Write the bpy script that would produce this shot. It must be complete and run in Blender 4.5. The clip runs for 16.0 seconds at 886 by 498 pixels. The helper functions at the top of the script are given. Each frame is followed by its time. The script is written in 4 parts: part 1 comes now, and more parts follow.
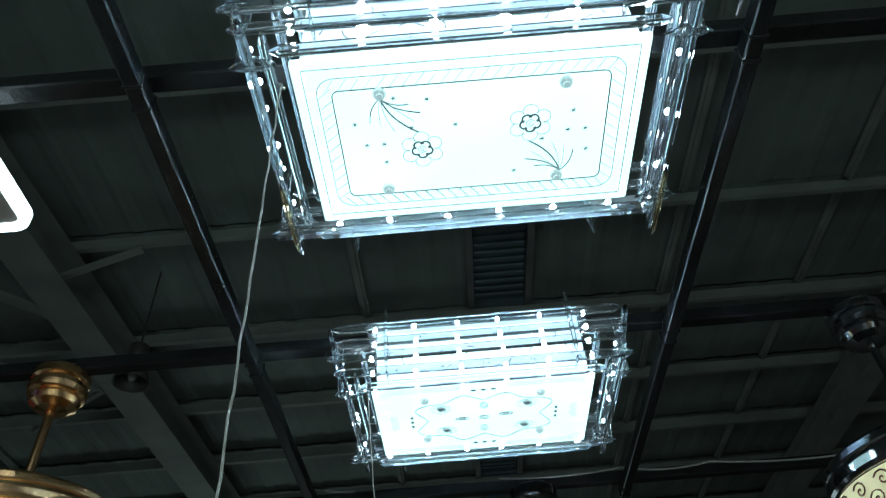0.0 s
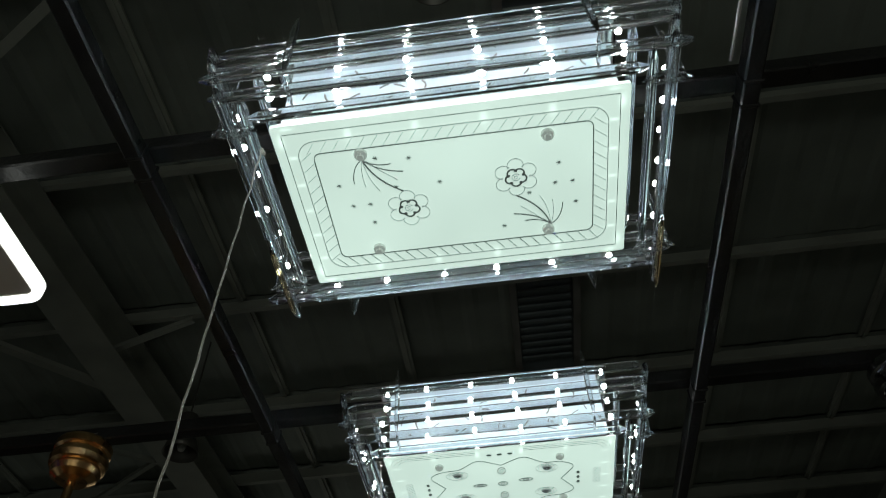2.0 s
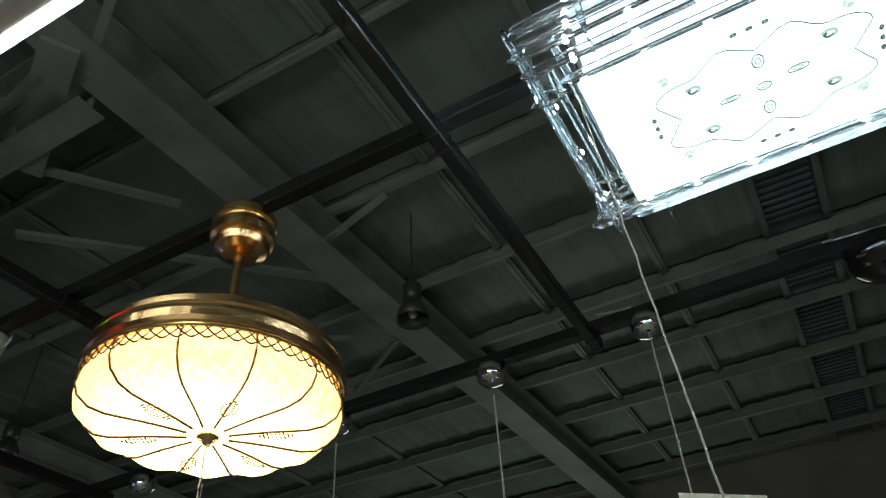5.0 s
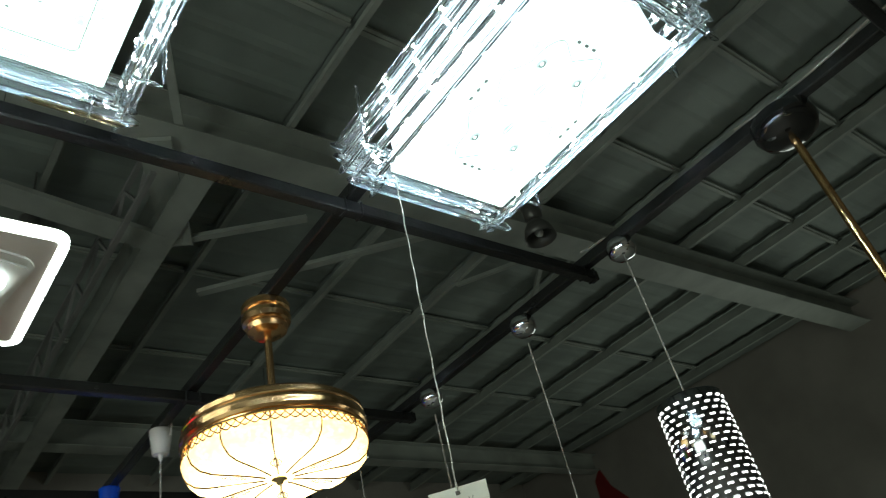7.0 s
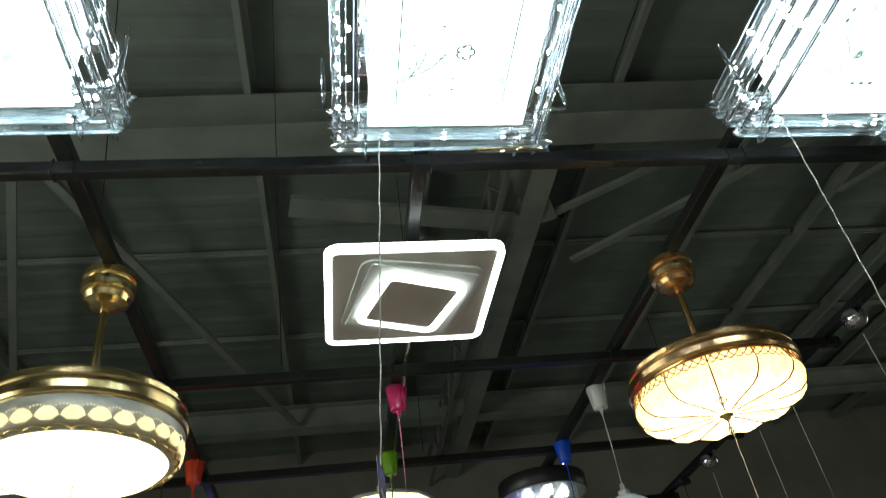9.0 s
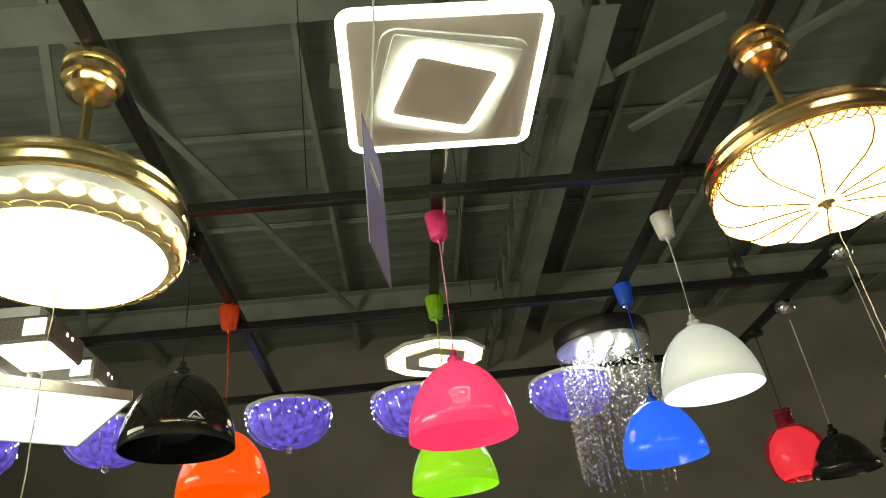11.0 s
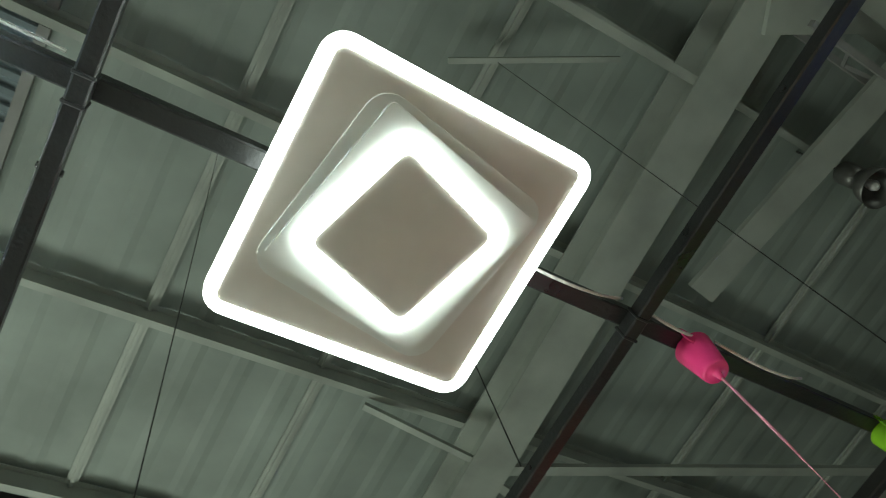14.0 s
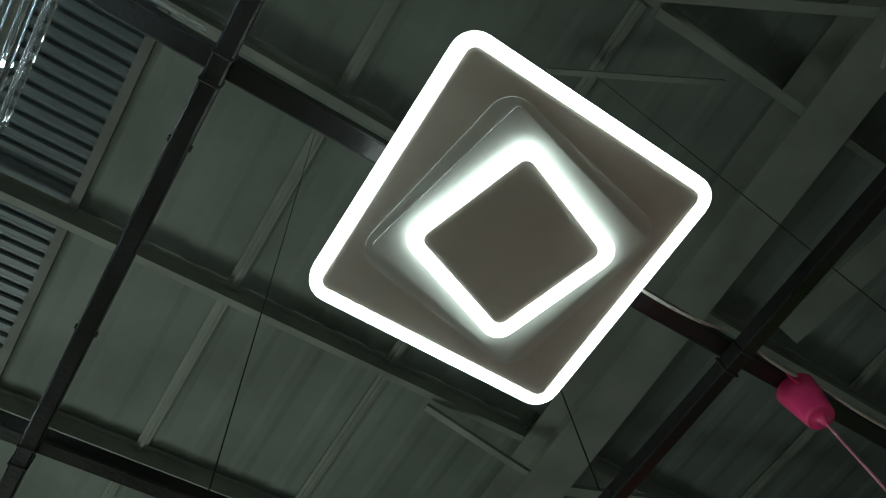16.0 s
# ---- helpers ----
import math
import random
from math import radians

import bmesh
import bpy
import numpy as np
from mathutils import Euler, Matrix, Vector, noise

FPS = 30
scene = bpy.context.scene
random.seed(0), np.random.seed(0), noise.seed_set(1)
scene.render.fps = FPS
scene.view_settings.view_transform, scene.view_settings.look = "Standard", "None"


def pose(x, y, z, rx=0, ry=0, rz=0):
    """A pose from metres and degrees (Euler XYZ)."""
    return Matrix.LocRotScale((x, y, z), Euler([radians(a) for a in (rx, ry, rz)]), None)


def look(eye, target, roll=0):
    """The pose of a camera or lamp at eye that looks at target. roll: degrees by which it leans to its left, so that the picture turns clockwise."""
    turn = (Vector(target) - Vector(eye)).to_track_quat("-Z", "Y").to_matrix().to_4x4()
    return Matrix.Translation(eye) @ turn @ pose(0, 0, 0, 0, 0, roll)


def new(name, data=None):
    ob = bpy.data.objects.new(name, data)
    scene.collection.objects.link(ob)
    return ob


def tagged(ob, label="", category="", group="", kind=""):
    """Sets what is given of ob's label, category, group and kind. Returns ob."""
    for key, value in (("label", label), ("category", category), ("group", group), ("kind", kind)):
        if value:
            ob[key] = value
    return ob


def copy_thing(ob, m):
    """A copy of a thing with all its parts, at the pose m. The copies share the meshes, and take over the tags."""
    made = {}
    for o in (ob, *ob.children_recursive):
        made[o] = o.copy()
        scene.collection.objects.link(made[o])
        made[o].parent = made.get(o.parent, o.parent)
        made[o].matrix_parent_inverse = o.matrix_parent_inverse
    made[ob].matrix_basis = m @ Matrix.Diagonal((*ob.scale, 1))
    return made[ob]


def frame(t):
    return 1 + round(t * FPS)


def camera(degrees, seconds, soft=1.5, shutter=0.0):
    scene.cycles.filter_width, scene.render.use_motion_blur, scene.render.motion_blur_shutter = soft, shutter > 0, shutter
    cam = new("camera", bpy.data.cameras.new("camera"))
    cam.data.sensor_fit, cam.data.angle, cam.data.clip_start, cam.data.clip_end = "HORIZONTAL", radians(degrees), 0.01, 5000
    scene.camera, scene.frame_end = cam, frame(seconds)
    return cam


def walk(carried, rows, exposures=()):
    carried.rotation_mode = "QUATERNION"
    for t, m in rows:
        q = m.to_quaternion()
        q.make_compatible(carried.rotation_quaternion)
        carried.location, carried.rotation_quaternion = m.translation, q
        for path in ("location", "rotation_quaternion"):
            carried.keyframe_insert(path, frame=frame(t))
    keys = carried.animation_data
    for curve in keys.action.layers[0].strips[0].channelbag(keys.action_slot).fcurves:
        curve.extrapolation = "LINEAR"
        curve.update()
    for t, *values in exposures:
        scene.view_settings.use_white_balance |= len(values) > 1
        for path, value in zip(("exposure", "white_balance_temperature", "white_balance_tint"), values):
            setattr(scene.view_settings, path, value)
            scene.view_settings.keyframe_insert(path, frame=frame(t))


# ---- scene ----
cam = camera(62.6, 16.0, soft=0.95, shutter=0.18)
PATH = [
    (0, (0.59, -0.828, 1.593), (0.593, 0.623, 2.97), -4.7),
    (0.5, (0.612, -0.855, 1.61), (0.669, 0.47, 3.107), -5.7),
    (1, (0.623, -0.888, 1.635), (0.636, 0.407, 3.159), -4.5),
    (1.5, (0.656, -0.884, 1.639), (0.611, 0.427, 3.15), -3.6),
    (2, (0.706, -0.795, 1.597), (0.581, 0.518, 3.101), -2.4),
    (2.5, (0.644, -0.639, 1.567), (0.38, 0.683, 3.044), -1.6),
    (3, (0.551, -0.433, 1.623), (0.094, 0.863, 3.075), -1.1),
    (3.5, (0.563, -0.241, 1.584), (-0.158, 0.968, 3.005), -0.5),
    (4, (0.581, -0.091, 1.585), (-0.37, 1.017, 2.951), 0.9),
    (4.5, (0.536, -0.046, 1.594), (-0.31, 1.173, 2.935), -0.6),
    (5, (0.523, -0.039, 1.589), (-0.182, 1.326, 2.869), -3.2),
    (5.2, (0.518, -0.034, 1.583), (-0.132, 1.387, 2.832), -4.3),
    (7.3, (1.44, -0.05, 1.491), (0.141, 0.977, 2.613), -16.4),
    (7.5, (1.449, -0.159, 1.512), (0.078, 0.745, 2.653), -16.8),
    (8, (1.525, -0.31, 1.54), (0.093, 0.266, 2.811), -15.0),
    (8.5, (1.545, -0.298, 1.509), (0.113, 0.068, 2.857), -12.3),
    (9, (1.521, -0.282, 1.419), (-0.053, 0.033, 2.613), -9.1),
    (9.5, (1.477, -0.275, 1.36), (-0.227, -0.002, 2.37), -6.6),
    (9.7, (1.464, -0.263, 1.352), (-0.267, -0.027, 2.327), -6.0),
    (11.8, (0.712, -0.051, 1.327), (-0.956, -0.048, 2.43), -7.1),
    (12, (0.655, 0.054, 1.358), (-0.963, 0.033, 2.533), -8.2),
    (12.5, (0.489, 0.157, 1.407), (-0.995, -0.001, 2.738), -11.4),
    (13, (0.2, 0.123, 1.435), (-1.097, -0.086, 2.944), -15.8),
    (13.5, (-0.063, 0.29, 1.466), (-1.073, -0.177, 3.127), -23.9),
    (14, (-0.174, 0.404, 1.519), (-0.914, -0.13, 3.298), -27.8),
    (14.5, (-0.165, 0.356, 1.532), (-0.797, -0.175, 3.354), -26.2),
    (15, (-0.166, 0.371, 1.547), (-0.71, -0.176, 3.392), -20.9),
    (15.5, (-0.131, 0.356, 1.558), (-0.646, -0.214, 3.405), -15.8),
    (16, (-0.121, 0.361, 1.542), (-0.688, -0.257, 3.358), -11.5),
]
walk(cam, [(t, look(eye, target, roll)) for t, eye, target, roll in PATH],
     [(0, 0.66, 5400, 0), (0.5, 0.0, 6300, 5), (1, -0.4, 6500, 8), (1.5, -0.45, 6550, 9), (2, -0.35, 6750, 11), (2.5, -0.15, 6850, 12), (3, 0.22, 7050, 5),
      (3.5, 0.55, 6850, 4), (4, 1.12, 6600, 3), (4.5, 1.30, 6400, 8), (5, 1.28, 6250, 6), (7.5, 1.85, 6350, 4), (8, 1.85, 6300, 4), (8.5, 1.75, 6250, 4),
      (9, 1.62, 6500, 5), (9.5, 1.82, 7250, 9), (12, 2.87, 8250, 1), (12.5, 2.85, 8100, 6), (13, 2.78, 7700, 6), (13.5, 2.5, 6800, 5), (14, 2.5, 6450, 1),
      (14.5, 2.4, 6250, 0), (15, 2.04, 6200, 0), (15.5, 1.48, 6150, 0), (16, 1.02, 6200, 0)])

# ---- world and large lights ----
world = bpy.data.worlds.new("world")
scene.world = world
world.use_nodes = True
world.node_tree.nodes["Background"].inputs[0].default_value = (0.5, 0.55, 0.6, 1)
world.node_tree.nodes["Background"].inputs[1].default_value = 0.02


def area_lamp(name, eye, target, sx, sy, power, color):
    data = bpy.data.lights.new(name, "AREA")
    data.shape, data.size, data.size_y, data.energy, data.color = "RECTANGLE", sx, sy, power, color
    ob = new(name, data)
    ob.matrix_world = look(eye, target)
    return ob


# added fill lamps that brighten the roof, set in two invented wall openings
area_lamp("fill_lamp_south", (1.3, -8.9, 1.8), (0.6, 0.0, 5.0), 6.4, 2.6, 76, (0.93, 1.0, 0.88))
area_lamp("fill_lamp_north", (-4.4, 16.9, 1.8), (-4.2, 8.0, 6.0), 6.0, 2.6, 27, (0.93, 1.0, 0.88))


# ---- materials ----
def mat(name, color, rough=0.5, metal=0.0, vary=0.0, scale=8.0, bump=0.0, bump_scale=60.0, glass=0.0, ior=1.45,
        emit=None, power=0.0, coat=0.0, tint=None, rough_vary=0.0):
    m = bpy.data.materials.new(name)
    m.use_nodes = True
    nt = m.node_tree
    b = nt.nodes["Principled BSDF"]
    b.inputs["Base Color"].default_value = (*color, 1)
    b.inputs["Roughness"].default_value = rough
    b.inputs["Metallic"].default_value = metal
    b.inputs["Transmission Weight"].default_value = glass
    b.inputs["IOR"].default_value = ior
    b.inputs["Coat Weight"].default_value = coat
    if emit:
        b.inputs["Emission Color"].default_value = (*emit, 1)
        b.inputs["Emission Strength"].default_value = power
    co = nt.nodes.new("ShaderNodeTexCoord")
    if vary or rough_vary:
        n = nt.nodes.new("ShaderNodeTexNoise")
        n.inputs["Scale"].default_value = scale
        n.inputs["Detail"].default_value = 8
        nt.links.new(co.outputs["Object"], n.inputs["Vector"])
        ramp = nt.nodes.new("ShaderNodeValToRGB")
        ramp.color_ramp.elements[0].position, ramp.color_ramp.elements[1].position = 0.3, 0.72
        t = tint or [c * (1 - vary) for c in color]
        ramp.color_ramp.elements[0].color = (*t, 1)
        ramp.color_ramp.elements[1].color = (*[min(1, c * (1 + vary * 0.6)) for c in color], 1)
        nt.links.new(n.outputs["Fac"], ramp.inputs["Fac"])
        nt.links.new(ramp.outputs["Color"], b.inputs["Base Color"])
        if rough_vary:
            mr = nt.nodes.new("ShaderNodeMapRange")
            mr.inputs["To Min"].default_value = max(0.02, rough - rough_vary)
            mr.inputs["To Max"].default_value = min(1, rough + rough_vary)
            nt.links.new(n.outputs["Fac"], mr.inputs["Value"])
            nt.links.new(mr.outputs["Result"], b.inputs["Roughness"])
    if bump:
        n2 = nt.nodes.new("ShaderNodeTexNoise")
        n2.inputs["Scale"].default_value = bump_scale
        n2.inputs["Detail"].default_value = 4
        nt.links.new(co.outputs["Object"], n2.inputs["Vector"])
        bp = nt.nodes.new("ShaderNodeBump")
        bp.inputs["Strength"].default_value = bump
        bp.inputs["Distance"].default_value = 0.01
        nt.links.new(n2.outputs["Fac"], bp.inputs["Height"])
        nt.links.new(bp.outputs["Normal"], b.inputs["Normal"])
    return m


def glow_mat(name, color, base, low, high, scale, rough=0.4, kind="noise"):
    """A lit diffuser: its light varies a little from place to place."""
    m = mat(name, base, rough)
    nt = m.node_tree
    b = nt.nodes["Principled BSDF"]
    co = nt.nodes.new("ShaderNodeTexCoord")
    n = nt.nodes.new("ShaderNodeTexVoronoi" if kind == "cracked" else "ShaderNodeTexNoise")
    n.inputs["Scale"].default_value = scale
    nt.links.new(co.outputs["Object"], n.inputs["Vector"])
    mr = nt.nodes.new("ShaderNodeMapRange")
    mr.inputs["From Min"].default_value, mr.inputs["From Max"].default_value = (0.0, 0.6) if kind == "cracked" else (0.3, 0.7)
    mr.inputs["To Min"].default_value, mr.inputs["To Max"].default_value = low, high
    nt.links.new(n.outputs[0], mr.inputs["Value"])
    nt.links.new(mr.outputs["Result"], b.inputs["Emission Strength"])
    b.inputs["Emission Color"].default_value = (*color, 1)
    return m


M_TUBE = mat("black_painted_steel", (0.019, 0.020, 0.020), 0.32, 0.0, vary=0.4, scale=6, bump=0.15, bump_scale=90, rough_vary=0.12)
M_SHEET = mat("roof_sheet", (0.278, 0.315, 0.285), 0.6, 0.0, vary=0.28, scale=0.9, bump=0.25, bump_scale=3)
M_STEEL = mat("painted_rafter_steel", (0.36, 0.385, 0.345), 0.55, 0.0, vary=0.25, scale=1.6, bump=0.2, bump_scale=12)
M_STEEL_DARK = mat("dusty_purlin_steel", (0.26, 0.26, 0.25), 0.6, 0.0, vary=0.25, scale=2.0, bump=0.2, bump_scale=12)
M_SKY = mat("ribbed_skylight_sheet", (0.20, 0.245, 0.27), 0.3, 0.0, vary=0.35, scale=2.0)
M_WALL = mat("warehouse_wall", (0.40, 0.37, 0.33), 0.8, vary=0.2, scale=0.7, bump=0.2, bump_scale=4)
M_FLOOR = mat("pale_floor_tile", (0.55, 0.54, 0.52), 0.25, vary=0.12, scale=1.2)
M_CRYSTAL = mat("clear_crystal", (0.93, 0.98, 1.0), 0.012, glass=0.96, ior=1.5)
M_CHROME = mat("chrome", (0.75, 0.76, 0.78), 0.08, 1.0, rough_vary=0.05, scale=14)
M_GUN = mat("dark_chrome", (0.30, 0.31, 0.33), 0.12, 1.0, rough_vary=0.05, scale=14)
M_PLATED = mat("satin_nickel", (0.72, 0.74, 0.75), 0.3, 0.7, vary=0.08, scale=16)
M_PANEL = glow_mat("frosted_lit_glass", (0.74, 1.0, 0.91), (0.8, 0.85, 0.82), 0.88, 1.06, 3.0, 0.25)


def painted_led_spots(m, gain):
    """Paints rows of bright spots into the pane's emission, along both long edges and both ends, as if small bulbs
    shone through.
    """
    nt = m.node_tree
    b = nt.nodes["Principled BSDF"]
    co = nt.nodes.new("ShaderNodeTexCoord")
    xyz = nt.nodes.new("ShaderNodeSeparateXYZ")
    nt.links.new(co.outputs["Object"], xyz.inputs[0])

    def calc(op, a, b2=None):
        n = nt.nodes.new("ShaderNodeMath")
        n.operation = op
        for k, v in enumerate((a, b2)):
            if v is None:
                continue
            if isinstance(v, (int, float)):
                n.inputs[k].default_value = v
            else:
                nt.links.new(v, n.inputs[k])
        return n.outputs[0]

    def row(along, across, pitch, shift, place, width):
        wave = calc("COSINE", calc("MULTIPLY", calc("ADD", along, shift), 2 * math.pi / pitch))
        dots = calc("POWER", calc("MAXIMUM", wave, 0.0), 18.0)
        off = calc("DIVIDE", calc("SUBTRACT", calc("ABSOLUTE", across), place), width)
        return calc("MULTIPLY", dots, calc("POWER", 2.718, calc("MULTIPLY", calc("MULTIPLY", off, off), -1.0)))

    spots = calc("ADD", row(xyz.outputs[0], xyz.outputs[1], 0.110, 0.055, 0.142, 0.012), row(xyz.outputs[1], xyz.outputs[0], 0.055, 0.0, 0.262, 0.009))
    old = b.inputs["Emission Strength"].links[0].from_socket
    nt.links.new(calc("ADD", old, calc("MULTIPLY", spots, gain)), b.inputs["Emission Strength"])


painted_led_spots(M_PANEL, 0.55)
M_SIDE = glow_mat("frosted_side_glass", (0.55, 0.80, 1.0), (0.6, 0.7, 0.75), 0.15, 0.25, 5.0, 0.3)
# etchings emit a little, in place of the pane's light around them
M_ETCH = mat("dark_mirror_etching", (0.2, 0.22, 0.23), 0.3, 0.4, emit=(0.8, 1, 0.95), power=0.05)
M_ETCH_SOFT = mat("pale_etching", (0.30, 0.36, 0.36), 0.4, 0.2, emit=(0.8, 1, 0.95), power=0.26)
M_LED = mat("led_and_glint", (1, 1, 1), 0.3, emit=(0.9, 0.97, 1.0), power=95)
# studs get emission to look lit by the pane
M_STUD = mat("clear_stud_added_glow", (0.62, 0.66, 0.63), 0.1, 0.4, emit=(0.8, 1, 0.93), power=0.30)
M_GOLD_ROD = mat("amber_crystal", (1.0, 0.78, 0.42), 0.02, glass=1.0, ior=1.5)
M_ACRYL = mat("lit_acrylic_frame", (0.9, 0.9, 0.9), 0.3, emit=(0.92, 1.0, 0.96), power=1.9)
M_TAUPE = mat("taupe_metal_plate", (0.59, 0.555, 0.505), 0.45, vary=0.1, scale=5, bump=0.03, bump_scale=200)
M_TIER = mat("pale_taupe_tier", (0.62, 0.635, 0.60), 0.5, vary=0.06, scale=4)
M_GOLD = mat("polished_rose_gold", (0.90, 0.56, 0.26), 0.2, 1.0, vary=0.15, scale=12, rough_vary=0.08)
M_BRASS = mat("polished_brass", (0.88, 0.66, 0.32), 0.2, 1.0, vary=0.15, scale=12, rough_vary=0.08)
M_LATTICE = mat("antique_bronze", (0.20, 0.12, 0.05), 0.4, 0.8, vary=0.3, scale=30)
M_SHADE = glow_mat("crackled_ivory_glass", (1.0, 0.79, 0.40), (0.85, 0.75, 0.5), 1.9, 1.1, 60, 0.3, "cracked")


def rim_falloff(m, r0, r1, warm, low):
    """Painted into the emission, as if from bulbs in the middle: towards the rim the glass glows weaker and warmer."""
    nt = m.node_tree
    b = nt.nodes["Principled BSDF"]
    co = nt.nodes.new("ShaderNodeTexCoord")
    flat = nt.nodes.new("ShaderNodeVectorMath")
    flat.operation = "MULTIPLY"
    flat.inputs[1].default_value = (1, 1, 0)
    nt.links.new(co.outputs["Object"], flat.inputs[0])
    far = nt.nodes.new("ShaderNodeVectorMath")
    far.operation = "LENGTH"
    nt.links.new(flat.outputs[0], far.inputs[0])
    mr = nt.nodes.new("ShaderNodeMapRange")
    mr.inputs["From Min"].default_value, mr.inputs["From Max"].default_value = r0, r1
    nt.links.new(far.outputs["Value"], mr.inputs["Value"])
    ramp = nt.nodes.new("ShaderNodeValToRGB")
    ramp.color_ramp.elements[0].color = b.inputs["Emission Color"].default_value
    ramp.color_ramp.elements[1].color = (*[c * low for c in warm], 1)
    nt.links.new(mr.outputs["Result"], ramp.inputs["Fac"])
    nt.links.new(ramp.outputs["Color"], b.inputs["Emission Color"])


rim_falloff(M_SHADE, 0.20, 0.30, (1.0, 0.62, 0.20), 0.62)
M_BOWL = glow_mat("ivory_acrylic_bowl", (1.0, 0.86, 0.48), (0.85, 0.8, 0.65), 1.1, 1.3, 4, 0.3)
M_AMBER = glow_mat("amber_lit_glass", (1.0, 0.52, 0.14), (0.7, 0.5, 0.25), 0.45, 0.6, 9, 0.3)
M_CUT = mat("warm_lit_cutout", (0.8, 0.7, 0.4), 0.5, emit=(1.0, 0.86, 0.48), power=0.3)
M_SILVER = mat("brushed_silver", (0.62, 0.60, 0.52), 0.35, 0.25, vary=0.12, scale=20)
M_CORD = mat("white_cord", (0.6, 0.58, 0.54), 0.7, vary=0.15, scale=60)
M_CORD_BLACK = mat("black_cord", (0.02, 0.02, 0.02), 0.6)
M_TAG = mat("tag_card", (0.78, 0.755, 0.68), 0.7, vary=0.06, scale=20)
M_TAG_BACK = mat("violet_tag_card", (0.07, 0.065, 0.28), 0.5, vary=0.1, scale=20)
M_INK = mat("grey_print", (0.10, 0.09, 0.08), 0.7)
M_INK_PALE = mat("pale_print", (0.36, 0.33, 0.29), 0.7)
M_RED_PEN = mat("faint_red_pen", (0.62, 0.30, 0.26), 0.7)
M_RED_INK = mat("red_marker", (0.55, 0.03, 0.02), 0.6)
M_WHITE_INK = mat("white_print", (0.6, 0.6, 0.66), 0.6)
M_PINK = mat("pink_plastic", (0.85, 0.055, 0.24), 0.18, vary=0.05, coat=0.3)
M_PINK_CORD = mat("pale_pink_cord", (0.75, 0.30, 0.42), 0.4, vary=0.1, scale=40)
M_ORANGE = mat("orange_red_plastic", (0.90, 0.07, 0.015), 0.18, vary=0.05, coat=0.3)
M_GREEN = mat("lime_plastic", (0.22, 0.50, 0.02), 0.2, vary=0.05, coat=0.3)
M_BLUE = mat("blue_plastic", (0.01, 0.09, 0.72), 0.18, vary=0.05, coat=0.3)
M_WHITE = mat("white_plastic", (0.76, 0.77, 0.77), 0.2, vary=0.04, coat=0.3)
M_BLACK = mat("black_gloss_plastic", (0.012, 0.012, 0.012), 0.08, coat=0.5)
# emission stands for bulb light on the lining; the pendant bulbs share it
M_INNER = mat("glowing_shade_lining", (0.8, 0.85, 0.85), 0.5, emit=(0.72, 0.92, 1.0), power=0.20)
M_VIOLET = glow_mat("violet_lit_crystal", (0.16, 0.10, 1.0), (0.1, 0.1, 0.4), 0.015, 0.16, 30, 0.2)
M_VIOLET_BEAD = mat("violet_led", (0.3, 0.3, 1.0), 0.2, emit=(0.35, 0.35, 1.0), power=4)
M_BEAD = mat("crystal_bead", (1, 1, 1), 0.02, glass=1.0, ior=1.5)
M_DISC = mat("warm_lit_ring", (0.9, 0.85, 0.7), 0.4, emit=(1.0, 0.82, 0.45), power=0.9)
M_DOWN = mat("downlight_bulb", (1, 1, 1), 0.4, emit=(0.9, 0.98, 1.0), power=6)
M_BLOCK = mat("lit_white_acrylic", (0.9, 0.9, 0.9), 0.4, emit=(1.0, 1.0, 0.95), power=0.75)
M_PLATE = mat("cool_lit_acrylic_plate", (0.8, 0.85, 0.88), 0.3, emit=(0.62, 0.86, 1.0), power=0.2)
M_PERF = mat("brown_perforated_metal", (0.27, 0.24, 0.21), 0.5, 0.2, vary=0.6, scale=160)
M_DARKMETAL = mat("dark_lamp_metal", (0.07, 0.07, 0.07), 0.4, 0.7, vary=0.2, scale=10)
M_REDGLASS = mat("red_ribbed_glass", (0.50, 0.04, 0.08), 0.06, glass=0.7, ior=1.35)
M_REDCORE = mat("pink_lit_inner_glass", (0.8, 0.2, 0.22), 0.4, emit=(1.0, 0.16, 0.20), power=0.22)
M_POSTER_RED = mat("red_banner", (0.28, 0.02, 0.02), 0.7, vary=0.2, scale=2)
# faint emission replaces lamp light falling on and through the shade plastic
M_PINK_LIT = mat("pink_plastic_added_glow", (0.9, 0.05, 0.16), 0.15, coat=0.4, emit=(1.0, 0.045, 0.16), power=0.14)
M_ORANGE_LIT = mat("orange_plastic_added_glow", (0.95, 0.07, 0.015), 0.15, coat=0.4, emit=(1.0, 0.09, 0.01), power=0.14)
M_GREEN_LIT = mat("lime_plastic_added_glow", (0.22, 0.55, 0.02), 0.15, coat=0.4, emit=(0.35, 1.0, 0.05), power=0.09)
M_BLUE_LIT = mat("blue_plastic_added_glow", (0.01, 0.09, 0.8), 0.15, coat=0.4, emit=(0.005, 0.12, 1.0), power=0.17)
M_WHITE_LIT = mat("white_plastic_added_glow", (0.73, 0.77, 0.80), 0.15, coat=0.4, emit=(0.72, 0.90, 1.0), power=0.07)
M_BAY = mat("grey_lamp_metal", (0.15, 0.15, 0.14), 0.4, 0.5, vary=0.2, scale=10)
M_BULB_OFF = mat("unlit_frosted_bulb", (0.6, 0.6, 0.57), 0.3)
M_GREENLIT = mat("green_lit_glass", (0.3, 0.6, 0.2), 0.3, emit=(0.5, 1.0, 0.35), power=0.5)


